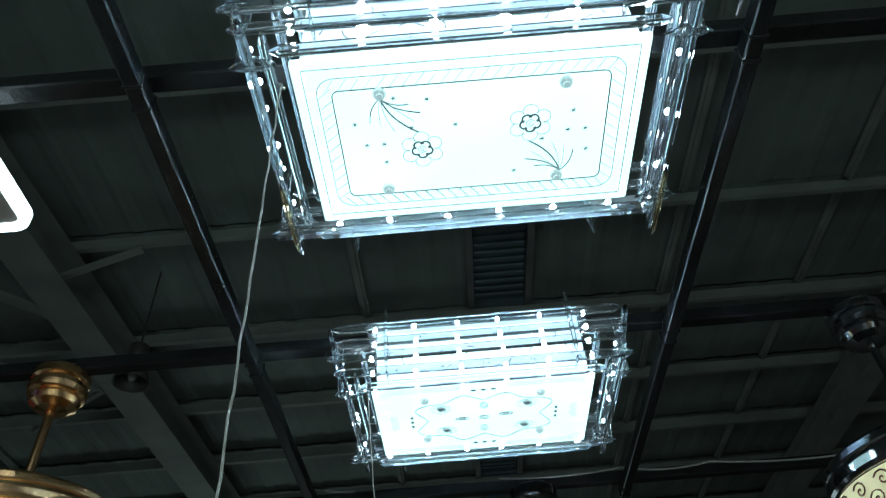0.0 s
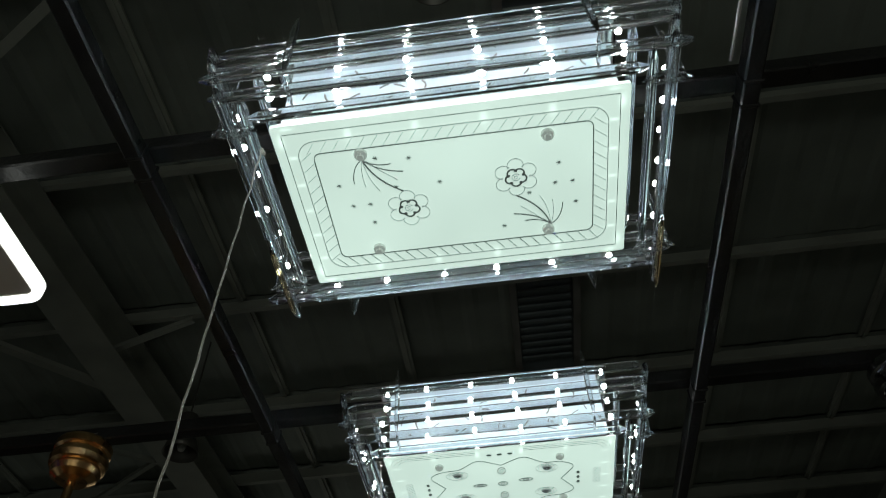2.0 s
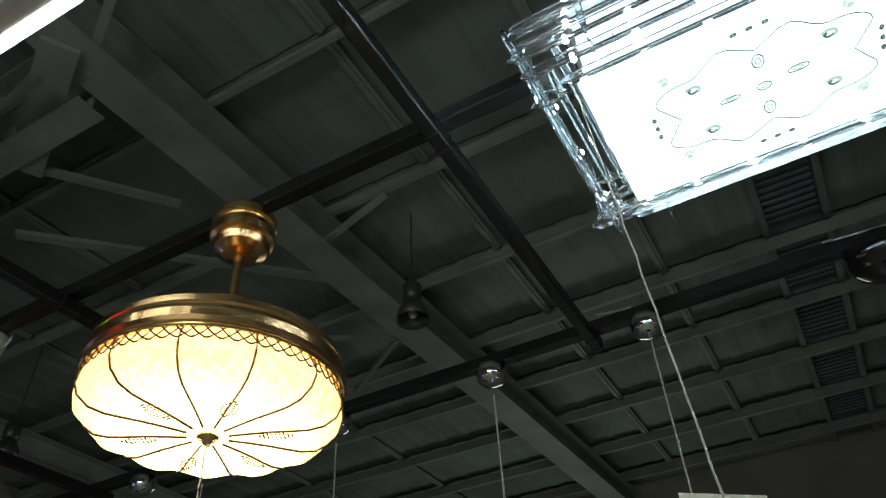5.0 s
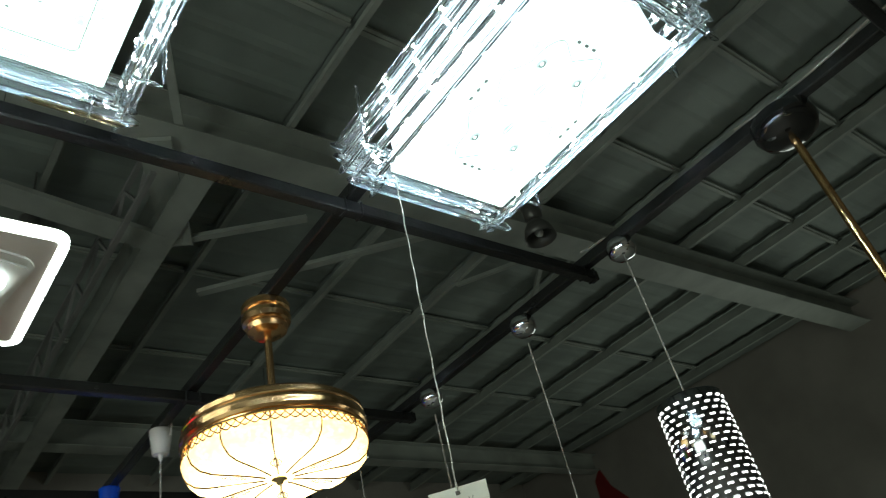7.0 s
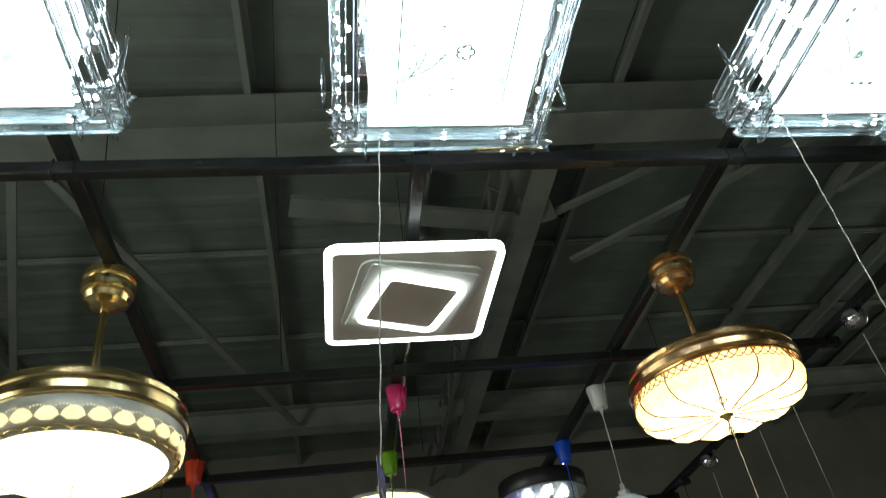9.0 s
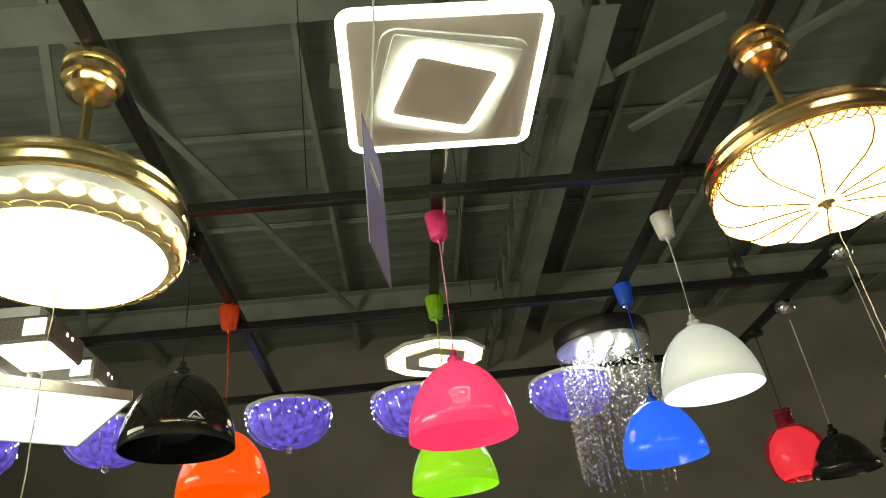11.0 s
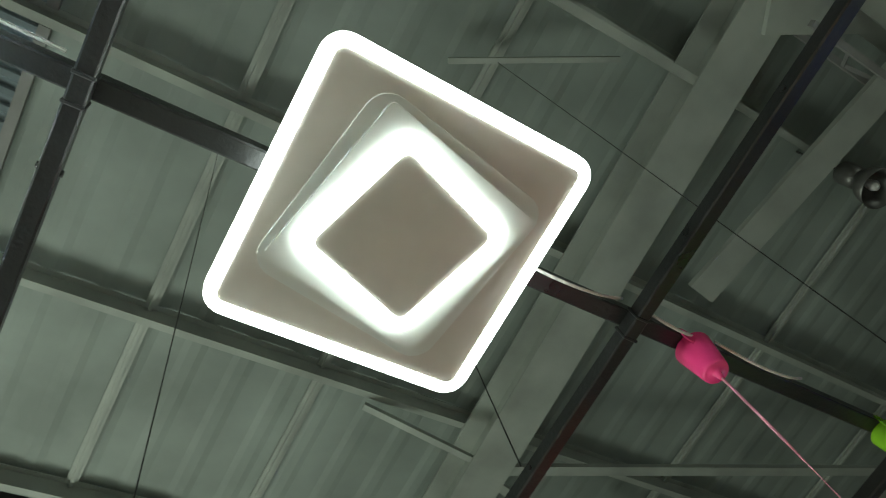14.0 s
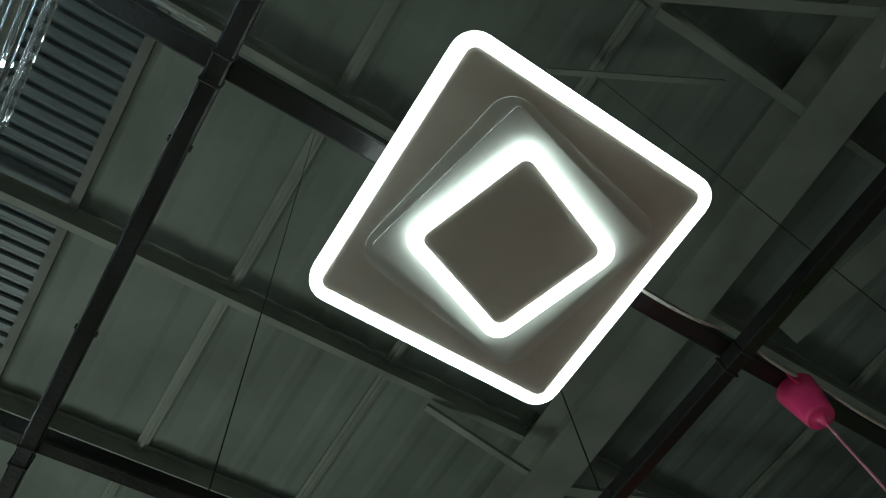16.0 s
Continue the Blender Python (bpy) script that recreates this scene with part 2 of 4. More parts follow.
# ---- helpers of shape ----
def thing(name, loc, label, category, group="", kind="", rz=0):
    ob = new(name)
    ob.matrix_world = pose(*loc, 0, 0, rz)
    return tagged(ob, label, category, group, kind)


def mesh_of(bm, material, smooth=False):
    me = bpy.data.meshes.new("mesh")
    bmesh.ops.recalc_face_normals(bm, faces=bm.faces)
    bm.to_mesh(me)
    bm.free()
    for p in me.polygons:
        p.use_smooth = smooth
    me.materials.append(material)
    return me


def part(name, bm, material, parent, label="", smooth=False):
    return share(name, mesh_of(bm, material, smooth), parent, None, label)


def share(name, me, parent, m=None, label=""):
    ob = new(name, me)
    ob.parent = parent
    if m is not None:
        ob.matrix_local = m
    if label:
        ob["label"] = label
    return ob


def box(bm, x0, x1, y0, y1, z0, z1, bevel=0.0):
    made = bmesh.ops.create_cube(bm, size=1, matrix=Matrix.LocRotScale(
        ((x0 + x1) / 2, (y0 + y1) / 2, (z0 + z1) / 2), None, (x1 - x0, y1 - y0, z1 - z0)))
    if bevel:
        edges = {e for v in made["verts"] for e in v.link_edges}
        bmesh.ops.bevel(bm, geom=list(edges), offset=bevel, segments=1, affect="EDGES")
    return bm


def boxed(*a, bevel=0.0):
    return box(bmesh.new(), *a, bevel=bevel)


def lathe(profile, n=48, wave=None):
    """A turned body about z; wave(angle, i) scales the radius of ring i and lifts it."""
    bm = bmesh.new()
    rings = []
    for i, (r, z) in enumerate(profile):
        ring = []
        for k in range(n):
            a = 2 * math.pi * k / n
            s, dz = wave(a, i) if wave else (1, 0)
            ring.append(bm.verts.new((r * s * math.cos(a), r * s * math.sin(a), z + dz)))
        rings.append(ring)
    for a, b in zip(rings, rings[1:]):
        for k in range(n):
            bm.faces.new((a[k], a[(k + 1) % n], b[(k + 1) % n], b[k]))
    bmesh.ops.remove_doubles(bm, verts=bm.verts, dist=1e-5)
    return bm


def tube(points, r, n=8, closed=False):
    """A round bar along a line of points."""
    bm = bmesh.new()
    pts = [Vector(p) for p in points]
    rings = []
    for i, p in enumerate(pts):
        a = pts[(i - 1) % len(pts)] if closed or i else p
        b = pts[(i + 1) % len(pts)] if closed or i < len(pts) - 1 else p
        q = (b - a).to_track_quat("Z", "Y")
        rings.append([bm.verts.new(p + q @ Vector((r * math.cos(2 * math.pi * k / n), r * math.sin(2 * math.pi * k / n), 0))) for k in range(n)])
    m = len(rings)
    for i in range(m if closed else m - 1):
        a, b = rings[i], rings[(i + 1) % m]
        for k in range(n):
            bm.faces.new((a[k], a[(k + 1) % n], b[(k + 1) % n], b[k]))
    if not closed:
        bm.faces.new(rings[0])
        bm.faces.new(rings[-1])
    return bm


def ribbon(bm, points, width, z, closed=False, h=0.0012):
    """A thin raised stroke on the underside of a plate."""
    pts = [Vector((p[0], p[1], 0)) for p in points]
    n = len(pts)
    low, high = [], []
    for i, p in enumerate(pts):
        a = pts[(i - 1) % n] if closed or i else p
        b = pts[(i + 1) % n] if closed or i < n - 1 else p
        d = (b - a).normalized()
        side = Vector((-d.y, d.x, 0)) * width / 2
        low.append((bm.verts.new(p + side + Vector((0, 0, z - h))), bm.verts.new(p - side + Vector((0, 0, z - h)))))
        high.append((bm.verts.new(p + side + Vector((0, 0, z))), bm.verts.new(p - side + Vector((0, 0, z)))))
    for i in range(n if closed else n - 1):
        j = (i + 1) % n
        bm.faces.new((low[i][0], low[j][0], low[j][1], low[i][1]))
        bm.faces.new((low[i][0], high[i][0], high[j][0], low[j][0]))
        bm.faces.new((low[i][1], low[j][1], high[j][1], high[i][1]))
    return bm


def rounded(hx, hy, r, n=6, cx=0.0, cy=0.0, turn=0.0):
    out = []
    for sx, sy, a0 in ((1, 1, 0), (-1, 1, 90), (-1, -1, 180), (1, -1, 270)):
        for k in range(n + 1):
            a = radians(a0 + 90 * k / n)
            x, y = sx * (hx - r) + r * math.cos(a), sy * (hy - r) + r * math.sin(a)
            c, s = math.cos(radians(turn)), math.sin(radians(turn))
            out.append((cx + x * c - y * s, cy + x * s + y * c))
    return out


def slab(outline, z0, z1, hole=None):
    """A plate of any outline, with or without a hole of as many corners."""
    bm = bmesh.new()
    o0 = [bm.verts.new((x, y, z0)) for x, y in outline]
    o1 = [bm.verts.new((x, y, z1)) for x, y in outline]
    n = len(o0)
    for i in range(n):
        bm.faces.new((o0[i], o0[(i + 1) % n], o1[(i + 1) % n], o1[i]))
    if hole:
        h0 = [bm.verts.new((x, y, z0)) for x, y in hole]
        h1 = [bm.verts.new((x, y, z1)) for x, y in hole]
        for i in range(n):
            j = (i + 1) % n
            bm.faces.new((h0[i], h0[j], h1[j], h1[i]))
            bm.faces.new((o0[i], o0[j], h0[j], h0[i]))
            bm.faces.new((o1[i], o1[j], h1[j], h1[i]))
    else:
        bm.faces.new(o0)
        bm.faces.new(o1)
    return bm


def merge(bm, other):
    me = bpy.data.meshes.new("mesh")
    other.to_mesh(me)
    other.free()
    bm.from_mesh(me)
    return bm


def spheres(bm, places, r, sub=1):
    for p in places:
        bmesh.ops.create_icosphere(bm, subdivisions=sub, radius=r, matrix=Matrix.Translation(p))
    return bm


def structure(name, bm, material, label, category):
    return tagged(new(name, mesh_of(bm, material)), label, category, kind="structure")


# ---- the hall ----
X0, X1, Y0, Y1, ROOF = -15.0, 9.0, -9.0, 17.0, 8.15
structure("floor", boxed(X0, X1, Y0, Y1, -0.2, 0.0), M_FLOOR, "pale polished shop floor tiles", "floor")
# the gap in this wall is made up, to hold the north fill lamp
bm = boxed(X0, -7.6, Y1, Y1 + 0.25, 0, ROOF + 0.3)
box(bm, -1.2, X1, Y1, Y1 + 0.25, 0, ROOF + 0.3)
box(bm, -7.6, -1.2, Y1, Y1 + 0.25, 3.2, ROOF + 0.3)
structure("wall_north", bm, M_WALL, "dim grey-brown warehouse wall with a wide opening added for a fill lamp", "wall")
structure("wall_west", boxed(X0 - 0.25, X0, Y0, Y1, 0, ROOF + 0.3), M_WALL, "dim grey-brown warehouse wall", "wall")
# gap likewise invented here for the south fill lamp
bm = boxed(X0, -5.4, Y0 - 0.25, Y0, 0, ROOF + 0.3)
box(bm, 4.6, X1, Y0 - 0.25, Y0, 0, ROOF + 0.3)
box(bm, -5.4, 4.6, Y0 - 0.25, Y0, 3.2, ROOF + 0.3)
structure("wall_south", bm, M_WALL, "grey-brown warehouse wall with a wide opening added for a fill lamp", "wall")
structure("wall_east", boxed(X1, X1 + 0.25, Y0, Y1, 0, ROOF + 0.3), M_WALL, "dim grey-brown warehouse wall", "wall")

# roof of ribbed sheets, the ribs running along y, in lapped courses
rng = random.Random(4)


def ribbed(x0, x1, y0, y1, z, pitch, rib, depth, tilt=0.0):
    bm = bmesh.new()
    xs = []
    x = x0
    while x < x1 - 0.001:
        xs += [(x, 0), (min(x + pitch - rib * 2, x1), 0), (min(x + pitch - rib * 1.4, x1), -depth), (min(x + pitch - rib * 0.6, x1), -depth)]
        x += pitch
    xs.append((x1, 0))
    a = [bm.verts.new((px, y0, z + dz)) for px, dz in xs]
    b = [bm.verts.new((px, y1, z + dz + tilt)) for px, dz in xs]
    for i in range(len(xs) - 1):
        if xs[i + 1][0] - xs[i][0] > 1e-4:
            bm.faces.new((a[i], a[i + 1], b[i + 1], b[i]))
    return bm


PURLINS = [-7.8, -5.55, -3.31, -1.08, 1.06, 3.25, 5.35, 7.3, 9.15, 10.85, 12.55, 14.3, 16.0]
roof = bmesh.new()
edges_y = [Y0] + PURLINS + [Y1]
for ya, yb in zip(edges_y, edges_y[1:]):
    sky = (1.03, 2.0) if ya < 3 else (0.94, 1.74)
    for xa, xb in ((X0, sky[0]), (sky[1], X1)):
        merge(roof, ribbed(xa, xb, ya, yb, ROOF + rng.uniform(0, 0.012), 0.50, 0.12, 0.012, 0.02))
structure("ceiling", roof, M_SHEET, "grey ribbed steel roof sheets, dusty", "ceiling")
bm = bmesh.new()
box(bm, X0, X1, Y0, Y1, ROOF + 0.32, ROOF + 0.4)
structure("roof_deck", bm, M_STEEL_DARK, "dark outer roof deck above the sheets", "roof")
SLATS = {}
for ya, yb in zip(edges_y, edges_y[1:]):
    sky = (1.03, 2.0) if ya < 3 else (0.94, 1.74)
    bay = structure("skylight", boxed(sky[0], sky[1], ya, yb, ROOF + 0.05, ROOF + 0.08), M_SKY, "dark ribbed roof-light panel between the purlins", "skylight")
    if sky not in SLATS:
        SLATS[sky] = mesh_of(boxed(sky[0] + 0.05, sky[1] - 0.05, 0, 0.085, ROOF + 0.012, ROOF + 0.045, bevel=0.016), M_SKY)
    y = ya + 0.14
    while y < yb - 0.16:
        share("slat", SLATS[sky], bay, pose(0, y, 0))
        y += 0.145
trim = bmesh.new()
for ya, yb in zip(edges_y, edges_y[1:]):
    sky = (1.03, 2.0) if ya < 3 else (0.94, 1.74)
    for x in sky:
        box(trim, x - 0.045, x + 0.045, ya + 0.08, yb - 0.08, ROOF - 0.1, ROOF - 0.02)
structure("skylight_trim", trim, M_STEEL_DARK, "painted steel frames round the roof-lights", "trim")



def extruded(section, p, q):
    """A bar of that section (points sideways and up) from p to q."""
    bm = bmesh.new()
    p, q = Vector(p), Vector(q)
    L = (q - p).length
    ends = [[bm.verts.new((x, y, z)) for y, z in section] for x in (0, L)]
    n = len(section)
    for k in range(n):
        bm.faces.new((ends[0][k], ends[0][(k + 1) % n], ends[1][(k + 1) % n], ends[1][k]))
    bm.faces.new(ends[0])
    bm.faces.new(ends[1])
    bmesh.ops.transform(bm, matrix=Matrix.Translation(p) @ (q - p).to_track_quat("X", "Z").to_matrix().to_4x4(), verts=bm.verts)
    return bm


Z_SECTION = [(-0.04, 0.018), (-0.04, 0.0), (0.034, 0.0), (0.034, 0.2), (0.09, 0.2), (0.09, 0.208), (0.026, 0.208), (0.026, 0.008), (-0.033, 0.008), (-0.033, 0.018)]
for y in PURLINS:
    structure("purlin", extruded(Z_SECTION, (X0, y, ROOF - 0.25), (X1, y, ROOF - 0.25)), M_STEEL, "grey painted steel purlin under the roof", "purlin")

# flat straps between the purlins
for x in (-9.6, -7.2, -2.4, -0.54, 3.6, 5.6):
    for ya, yb in zip(PURLINS, PURLINS[1:]):
        dx = rng.uniform(-0.03, 0.03)
        bm = boxed(x + dx - 0.06, x + dx + 0.06, ya + 0.05, yb - 0.05, ROOF - 0.075, ROOF - 0.045)
        box(bm, x + dx - 0.018, x + dx + 0.018, ya + 0.04, yb - 0.04, ROOF - 0.105, ROOF - 0.07)
        structure("sag_bar", bm, M_STEEL, "flat steel strap between two purlins", "strap")


def i_beam(p, q, w, h, t=0.02):
    """An upright I-beam from p to q, which give the middle of its lower flange."""
    s = 0.012
    return extruded([(-w / 2, 0), (w / 2, 0), (w / 2, t), (s, t), (s, h - t), (w / 2, h - t), (w / 2, h), (-w / 2, h), (-w / 2, h - t), (-s, h - t), (-s, t), (-w / 2, t)], p, q)


def bar(p, q, w, h):
    bm = bmesh.new()
    p, q = Vector(p), Vector(q)
    box(bm, 0, (q - p).length, -w / 2, w / 2, -h / 2, h / 2)
    m = Matrix.Translation(p) @ (q - p).to_track_quat("X", "Z").to_matrix().to_4x4()
    bmesh.ops.transform(bm, matrix=m, verts=bm.verts)
    return bm


RX = -4.25
structure("rafter", i_beam((RX - 0.28, Y0, 7.38), (RX + 0.6, Y1, 7.38), 0.50, 0.50), M_STEEL, "large grey painted steel I-beam rafter", "beam")
structure("rafter", i_beam((6.9, Y0, 7.38), (6.9, Y1, 7.38), 0.36, 0.48), M_STEEL, "large grey painted steel I-beam rafter", "beam")
structure("rafter", i_beam((-12.0, Y0, 7.38), (-12.0, Y1, 7.38), 0.36, 0.48), M_STEEL, "large grey painted steel I-beam rafter", "beam")
structure("girder", i_beam((RX - 0.2, 2.36, 7.28), (X0, 2.36, 7.28), 0.32, 0.6), M_STEEL, "grey painted steel girder joining the rafters", "beam")
# lattice beside the girder
bm = bar((RX - 0.2, 1.85, 7.7), (X0, 1.85, 7.7), 0.06, 0.06)
merge(bm, bar((RX - 0.2, 1.85, 7.15), (X0, 1.85, 7.15), 0.06, 0.06))
for k in range(20):
    xa = RX - 0.2 - k * 0.5
    za, zb = (7.15, 7.7) if k % 2 else (7.7, 7.15)
    merge(bm, bar((xa, 1.85, za), (xa - 0.5, 1.85, zb), 0.035, 0.035))
structure("lattice_truss", bm, M_STEEL_DARK, "thin grey steel lattice truss beside the girder", "truss")
BRACES = [((RX, -3.5, 7.45), (-11.8, -1.0, 7.45), 0.12), ((RX, -3.5, 7.45), (-11.8, -6.0, 7.45), 0.10),
          ((RX + 0.1, 1.75, 7.34), (-5.75, 2.6, 7.34), 0.34), ((-5.25, -0.7, 7.3), (-5.75, 2.35, 7.3), 0.34), ((-5.7, 2.5, 7.32), (-5.0, 4.0, 7.6), 0.10), ((RX, 2.1, 7.4), (-2.4, 1.1, 7.8), 0.09),
          ((RX, 5.9, 7.42), (-6.9, 3.3, 7.5), 0.12), ((RX, 7.6, 7.42), (-5.9, 7.3, 7.85), 0.07), ((RX, 7.6, 7.42), (-6.1, 9.2, 7.85), 0.07),
          ((RX, 1.0, 7.42), (-2.5, 1.0, 7.85), 0.08), ((-3.4, 0.85, 7.83), (-2.0, 0.1, 7.95), 0.05), ((RX, -3.4, 7.42), (-2.9, -3.42, 7.85), 0.07), ((RX, 5.4, 7.42), (-3.0, 5.35, 7.85), 0.07)]
for p, q, w in BRACES:
    structure("roof_brace", bar(p, q, w, 0.06), M_STEEL, "grey painted steel brace at the rafter", "brace")

# banner on the far wall
bm = boxed(-11.0, -9.3, Y1 - 0.03, Y1 - 0.005, 3.3, 4.75)
swoosh = [(-12.0, 7.3), (-11.9, 6.6), (-11.4, 5.85), (-10.6, 5.35), (-9.6, 5.05)]
for (xa, za), (xb, zb), wa, wb in zip(swoosh, swoosh[1:], (0.14, 0.26, 0.34, 0.38), (0.26, 0.34, 0.38, 0.30)):
    vs = [bm.verts.new((x, y, z)) for y in (Y1 - 0.03, Y1 - 0.005) for x, z in ((xa - wa, za - wa), (xa + wa, za + wa), (xb + wb, zb + wb), (xb - wb, zb - wb))]
    for f in ((0, 1, 2, 3), (4, 5, 6, 7), (0, 1, 5, 4), (1, 2, 6, 5), (2, 3, 7, 6), (3, 0, 4, 7)):
        bm.faces.new([vs[k] for k in f])
structure("wall_banner", bm, M_POSTER_RED, "dark red swoosh panel on the far wall", "banner")

# ---- the black grid that carries the lamps ----
TZ = 2.9
LINES_Y = [-2.335, -1.267, -0.003, 1.258, 2.49, -3.40]
LINES_X = [-2.0, -0.972, 0.003, 0.985, 2.04]
for x in LINES_Y:
    structure("grid_tube", boxed(x - 0.0185, x + 0.0185, -4.2, 2.09, TZ - 0.03, TZ + 0.014, bevel=0.004), M_TUBE, "black painted square steel tube of the lamp grid", "tube")
for y in LINES_X:
    structure("grid_tube", boxed(-4.2, 4.0, y - 0.022, y + 0.022, TZ + 0.016, TZ + 0.06, bevel=0.004), M_TUBE, "black painted square steel tube of the lamp grid", "tube")
CLAMP = mesh_of(boxed(-0.0215, 0.0215, -0.004, 0.004, TZ - 0.0325, TZ + 0.018, bevel=0.002), M_TUBE)
for x in LINES_Y:
    for y in LINES_X:
        for s in (-1, 1):
            ob = new("grid_clamp", CLAMP)
            ob.matrix_world = pose(x, y + s * 0.028, 0)
            tagged(ob, "small black steel clamp at a grid crossing", "clamp", kind="structure")
BOLT = mesh_of(lathe([(0, -0.004), (0.006, -0.004), (0.0075, 0.0), (0.0075, 0.003), (0, 0.003)], 8), M_DARKMETAL)
for x, y in ((-0.003, -0.62), (-0.003, -1.45), (-0.003, 0.30), (-0.003, -0.16), (-0.003, 0.5), (-1.267, -0.45), (-1.267, 0.62), (1.258, 0.5)):
    for s in (-1, 1):
        ob = new("grid_bolt", BOLT)
        ob.matrix_world = pose(x + s * 0.0205, y, TZ - 0.01, 0, 90 * s, 0)
        tagged(ob, "small round steel bolt head on a grid tube", "bolt", kind="structure")
# thin wires that hold the grid from the roof
for x, y, x2, y2 in ((-1.267, -0.49, -1.5, -0.64), (-0.42, -1.0, -0.54, -1.49), (-2.335, 0.2, -2.4, 0.3)):
    structure("hanger_wire", tube([(x, y, TZ + 0.05), ((x + x2) / 2, (y + y2) / 2, 5.5), (x2, y2, ROOF + 0.02)], 0.0025, 5), M_DARKMETAL, "thin steel wire holding the grid from the roof", "wire")


def sagging(p, q, drop, n=12):
    p, q = Vector(p), Vector(q)
    return [p.lerp(q, k / n) - Vector((0, 0, drop * 4 * (k / n) * (1 - k / n))) for k in range(n + 1)]


for a, b, d in (((0.05, 0.03, 2.975), (0.42, 0.03, 2.975), -0.012), ((0.05, 1.02, 2.97), (0.40, 1.02, 2.975), 0.02),
                ((-0.9, 0.03, 2.93), (-1.25, 0.035, 2.96), 0.05), ((-1.3, 0.035, 2.96), (-1.5, 0.035, 2.94), 0.05),
                ((-1.55, 0.035, 2.94), (-1.9, 0.035, 2.96), 0.05), ((-0.9, 2.065, 2.975), (-0.45, 2.065, 2.975), 0.02),
                ((0.03, 2.01, 2.97), (0.15, 2.01, 2.955), 0.004), ((0.75, 2.016, 2.965), (1.25, 2.016, 2.97), 0.015), ((1.25, 2.016, 2.97), (1.62, 2.016, 2.965), 0.02), ((1.62, 2.016, 2.965), (2.4, 2.016, 2.97), 0.025), ((1.224, -0.6, 2.92), (1.226, -0.05, 2.92), 0.012), ((-2.18, -1.0, 2.95), (-2.5, -1.0, 2.95), 0.06)):
    structure("lamp_cable", tube(sagging(a, b, d), 0.004, 6), M_CORD, "thin white lamp cable lying along the grid", "cable")


# ---- crystal ceiling lamps ----
def prism_mesh(length, w, h, material, tip=0.016):
    """A faceted crystal bar along x with cut ends."""
    bm = bmesh.new()
    c = min(w, h) * 0.22
    sec = [(-w / 2, -h / 2 + c), (-w / 2 + c, -h / 2), (w / 2 - c, -h / 2), (w / 2, -h / 2 + c), (w / 2, h / 2 - c), (w / 2 - c, h / 2), (-w / 2 + c, h / 2), (-w / 2, h / 2 - c)]
    rows = []
    for x, s in ((-length / 2, 0.35), (-length / 2 + tip, 1), (length / 2 - tip, 1), (length / 2, 0.35)):
        rows.append([bm.verts.new((x, y * s, z * s)) for y, z in sec])
    for a, b in zip(rows, rows[1:]):
        for k in range(8):
            bm.faces.new((a[k], a[(k + 1) % 8], b[(k + 1) % 8], b[k]))
    bm.faces.new(rows[0])
    bm.faces.new(rows[-1])
    return mesh_of(bm, material)


ROD_LONG = prism_mesh(0.755, 0.013, 0.026, M_CRYSTAL)
ROD_INNER = prism_mesh(0.62, 0.013, 0.025, M_CRYSTAL)
ROD_SHORT = prism_mesh(0.505, 0.013, 0.026, M_CRYSTAL)
ROD_SHORT_IN = prism_mesh(0.42, 0.012, 0.027, M_CRYSTAL)
ROD_AMBER = prism_mesh(0.17, 0.008, 0.013, M_GOLD_ROD)
POST = prism_mesh(0.20, 0.009, 0.012, M_CRYSTAL, 0.035)
CLIP = prism_mesh(0.055, 0.006, 0.010, M_CRYSTAL, 0.012)
BULB = mesh_of(spheres(bmesh.new(), [(0, 0, 0)], 0.0056, 2), M_LED, True)
KNOB = mesh_of(lathe([(0, -0.012), (0.005, -0.012), (0.0065, -0.009), (0.0085, -0.009), (0.0108, -0.006), (0.0118, -0.002), (0.0118, 0.0), (0, 0.0)], 16), M_STUD)


def arc(cx, cy, rx, ry, a0, a1, n=16):
    return [(cx + rx * math.cos(radians(a0 + (a1 - a0) * k / n)), cy + ry * math.sin(radians(a0 + (a1 - a0) * k / n))) for k in range(n + 1)]


class Etching:
    """Collects the strokes of a pane, piece by piece."""

    def __init__(self, z):
        self.z, self.made = z, []

    def piece(self, name, soft=False):
        self.made.append((name, bmesh.new(), M_ETCH_SOFT if soft else M_ETCH))
        return self.made[-1][1]

    def line(self, bm, pts, w, closed=False):
        ribbon(bm, pts, w, self.z, closed)


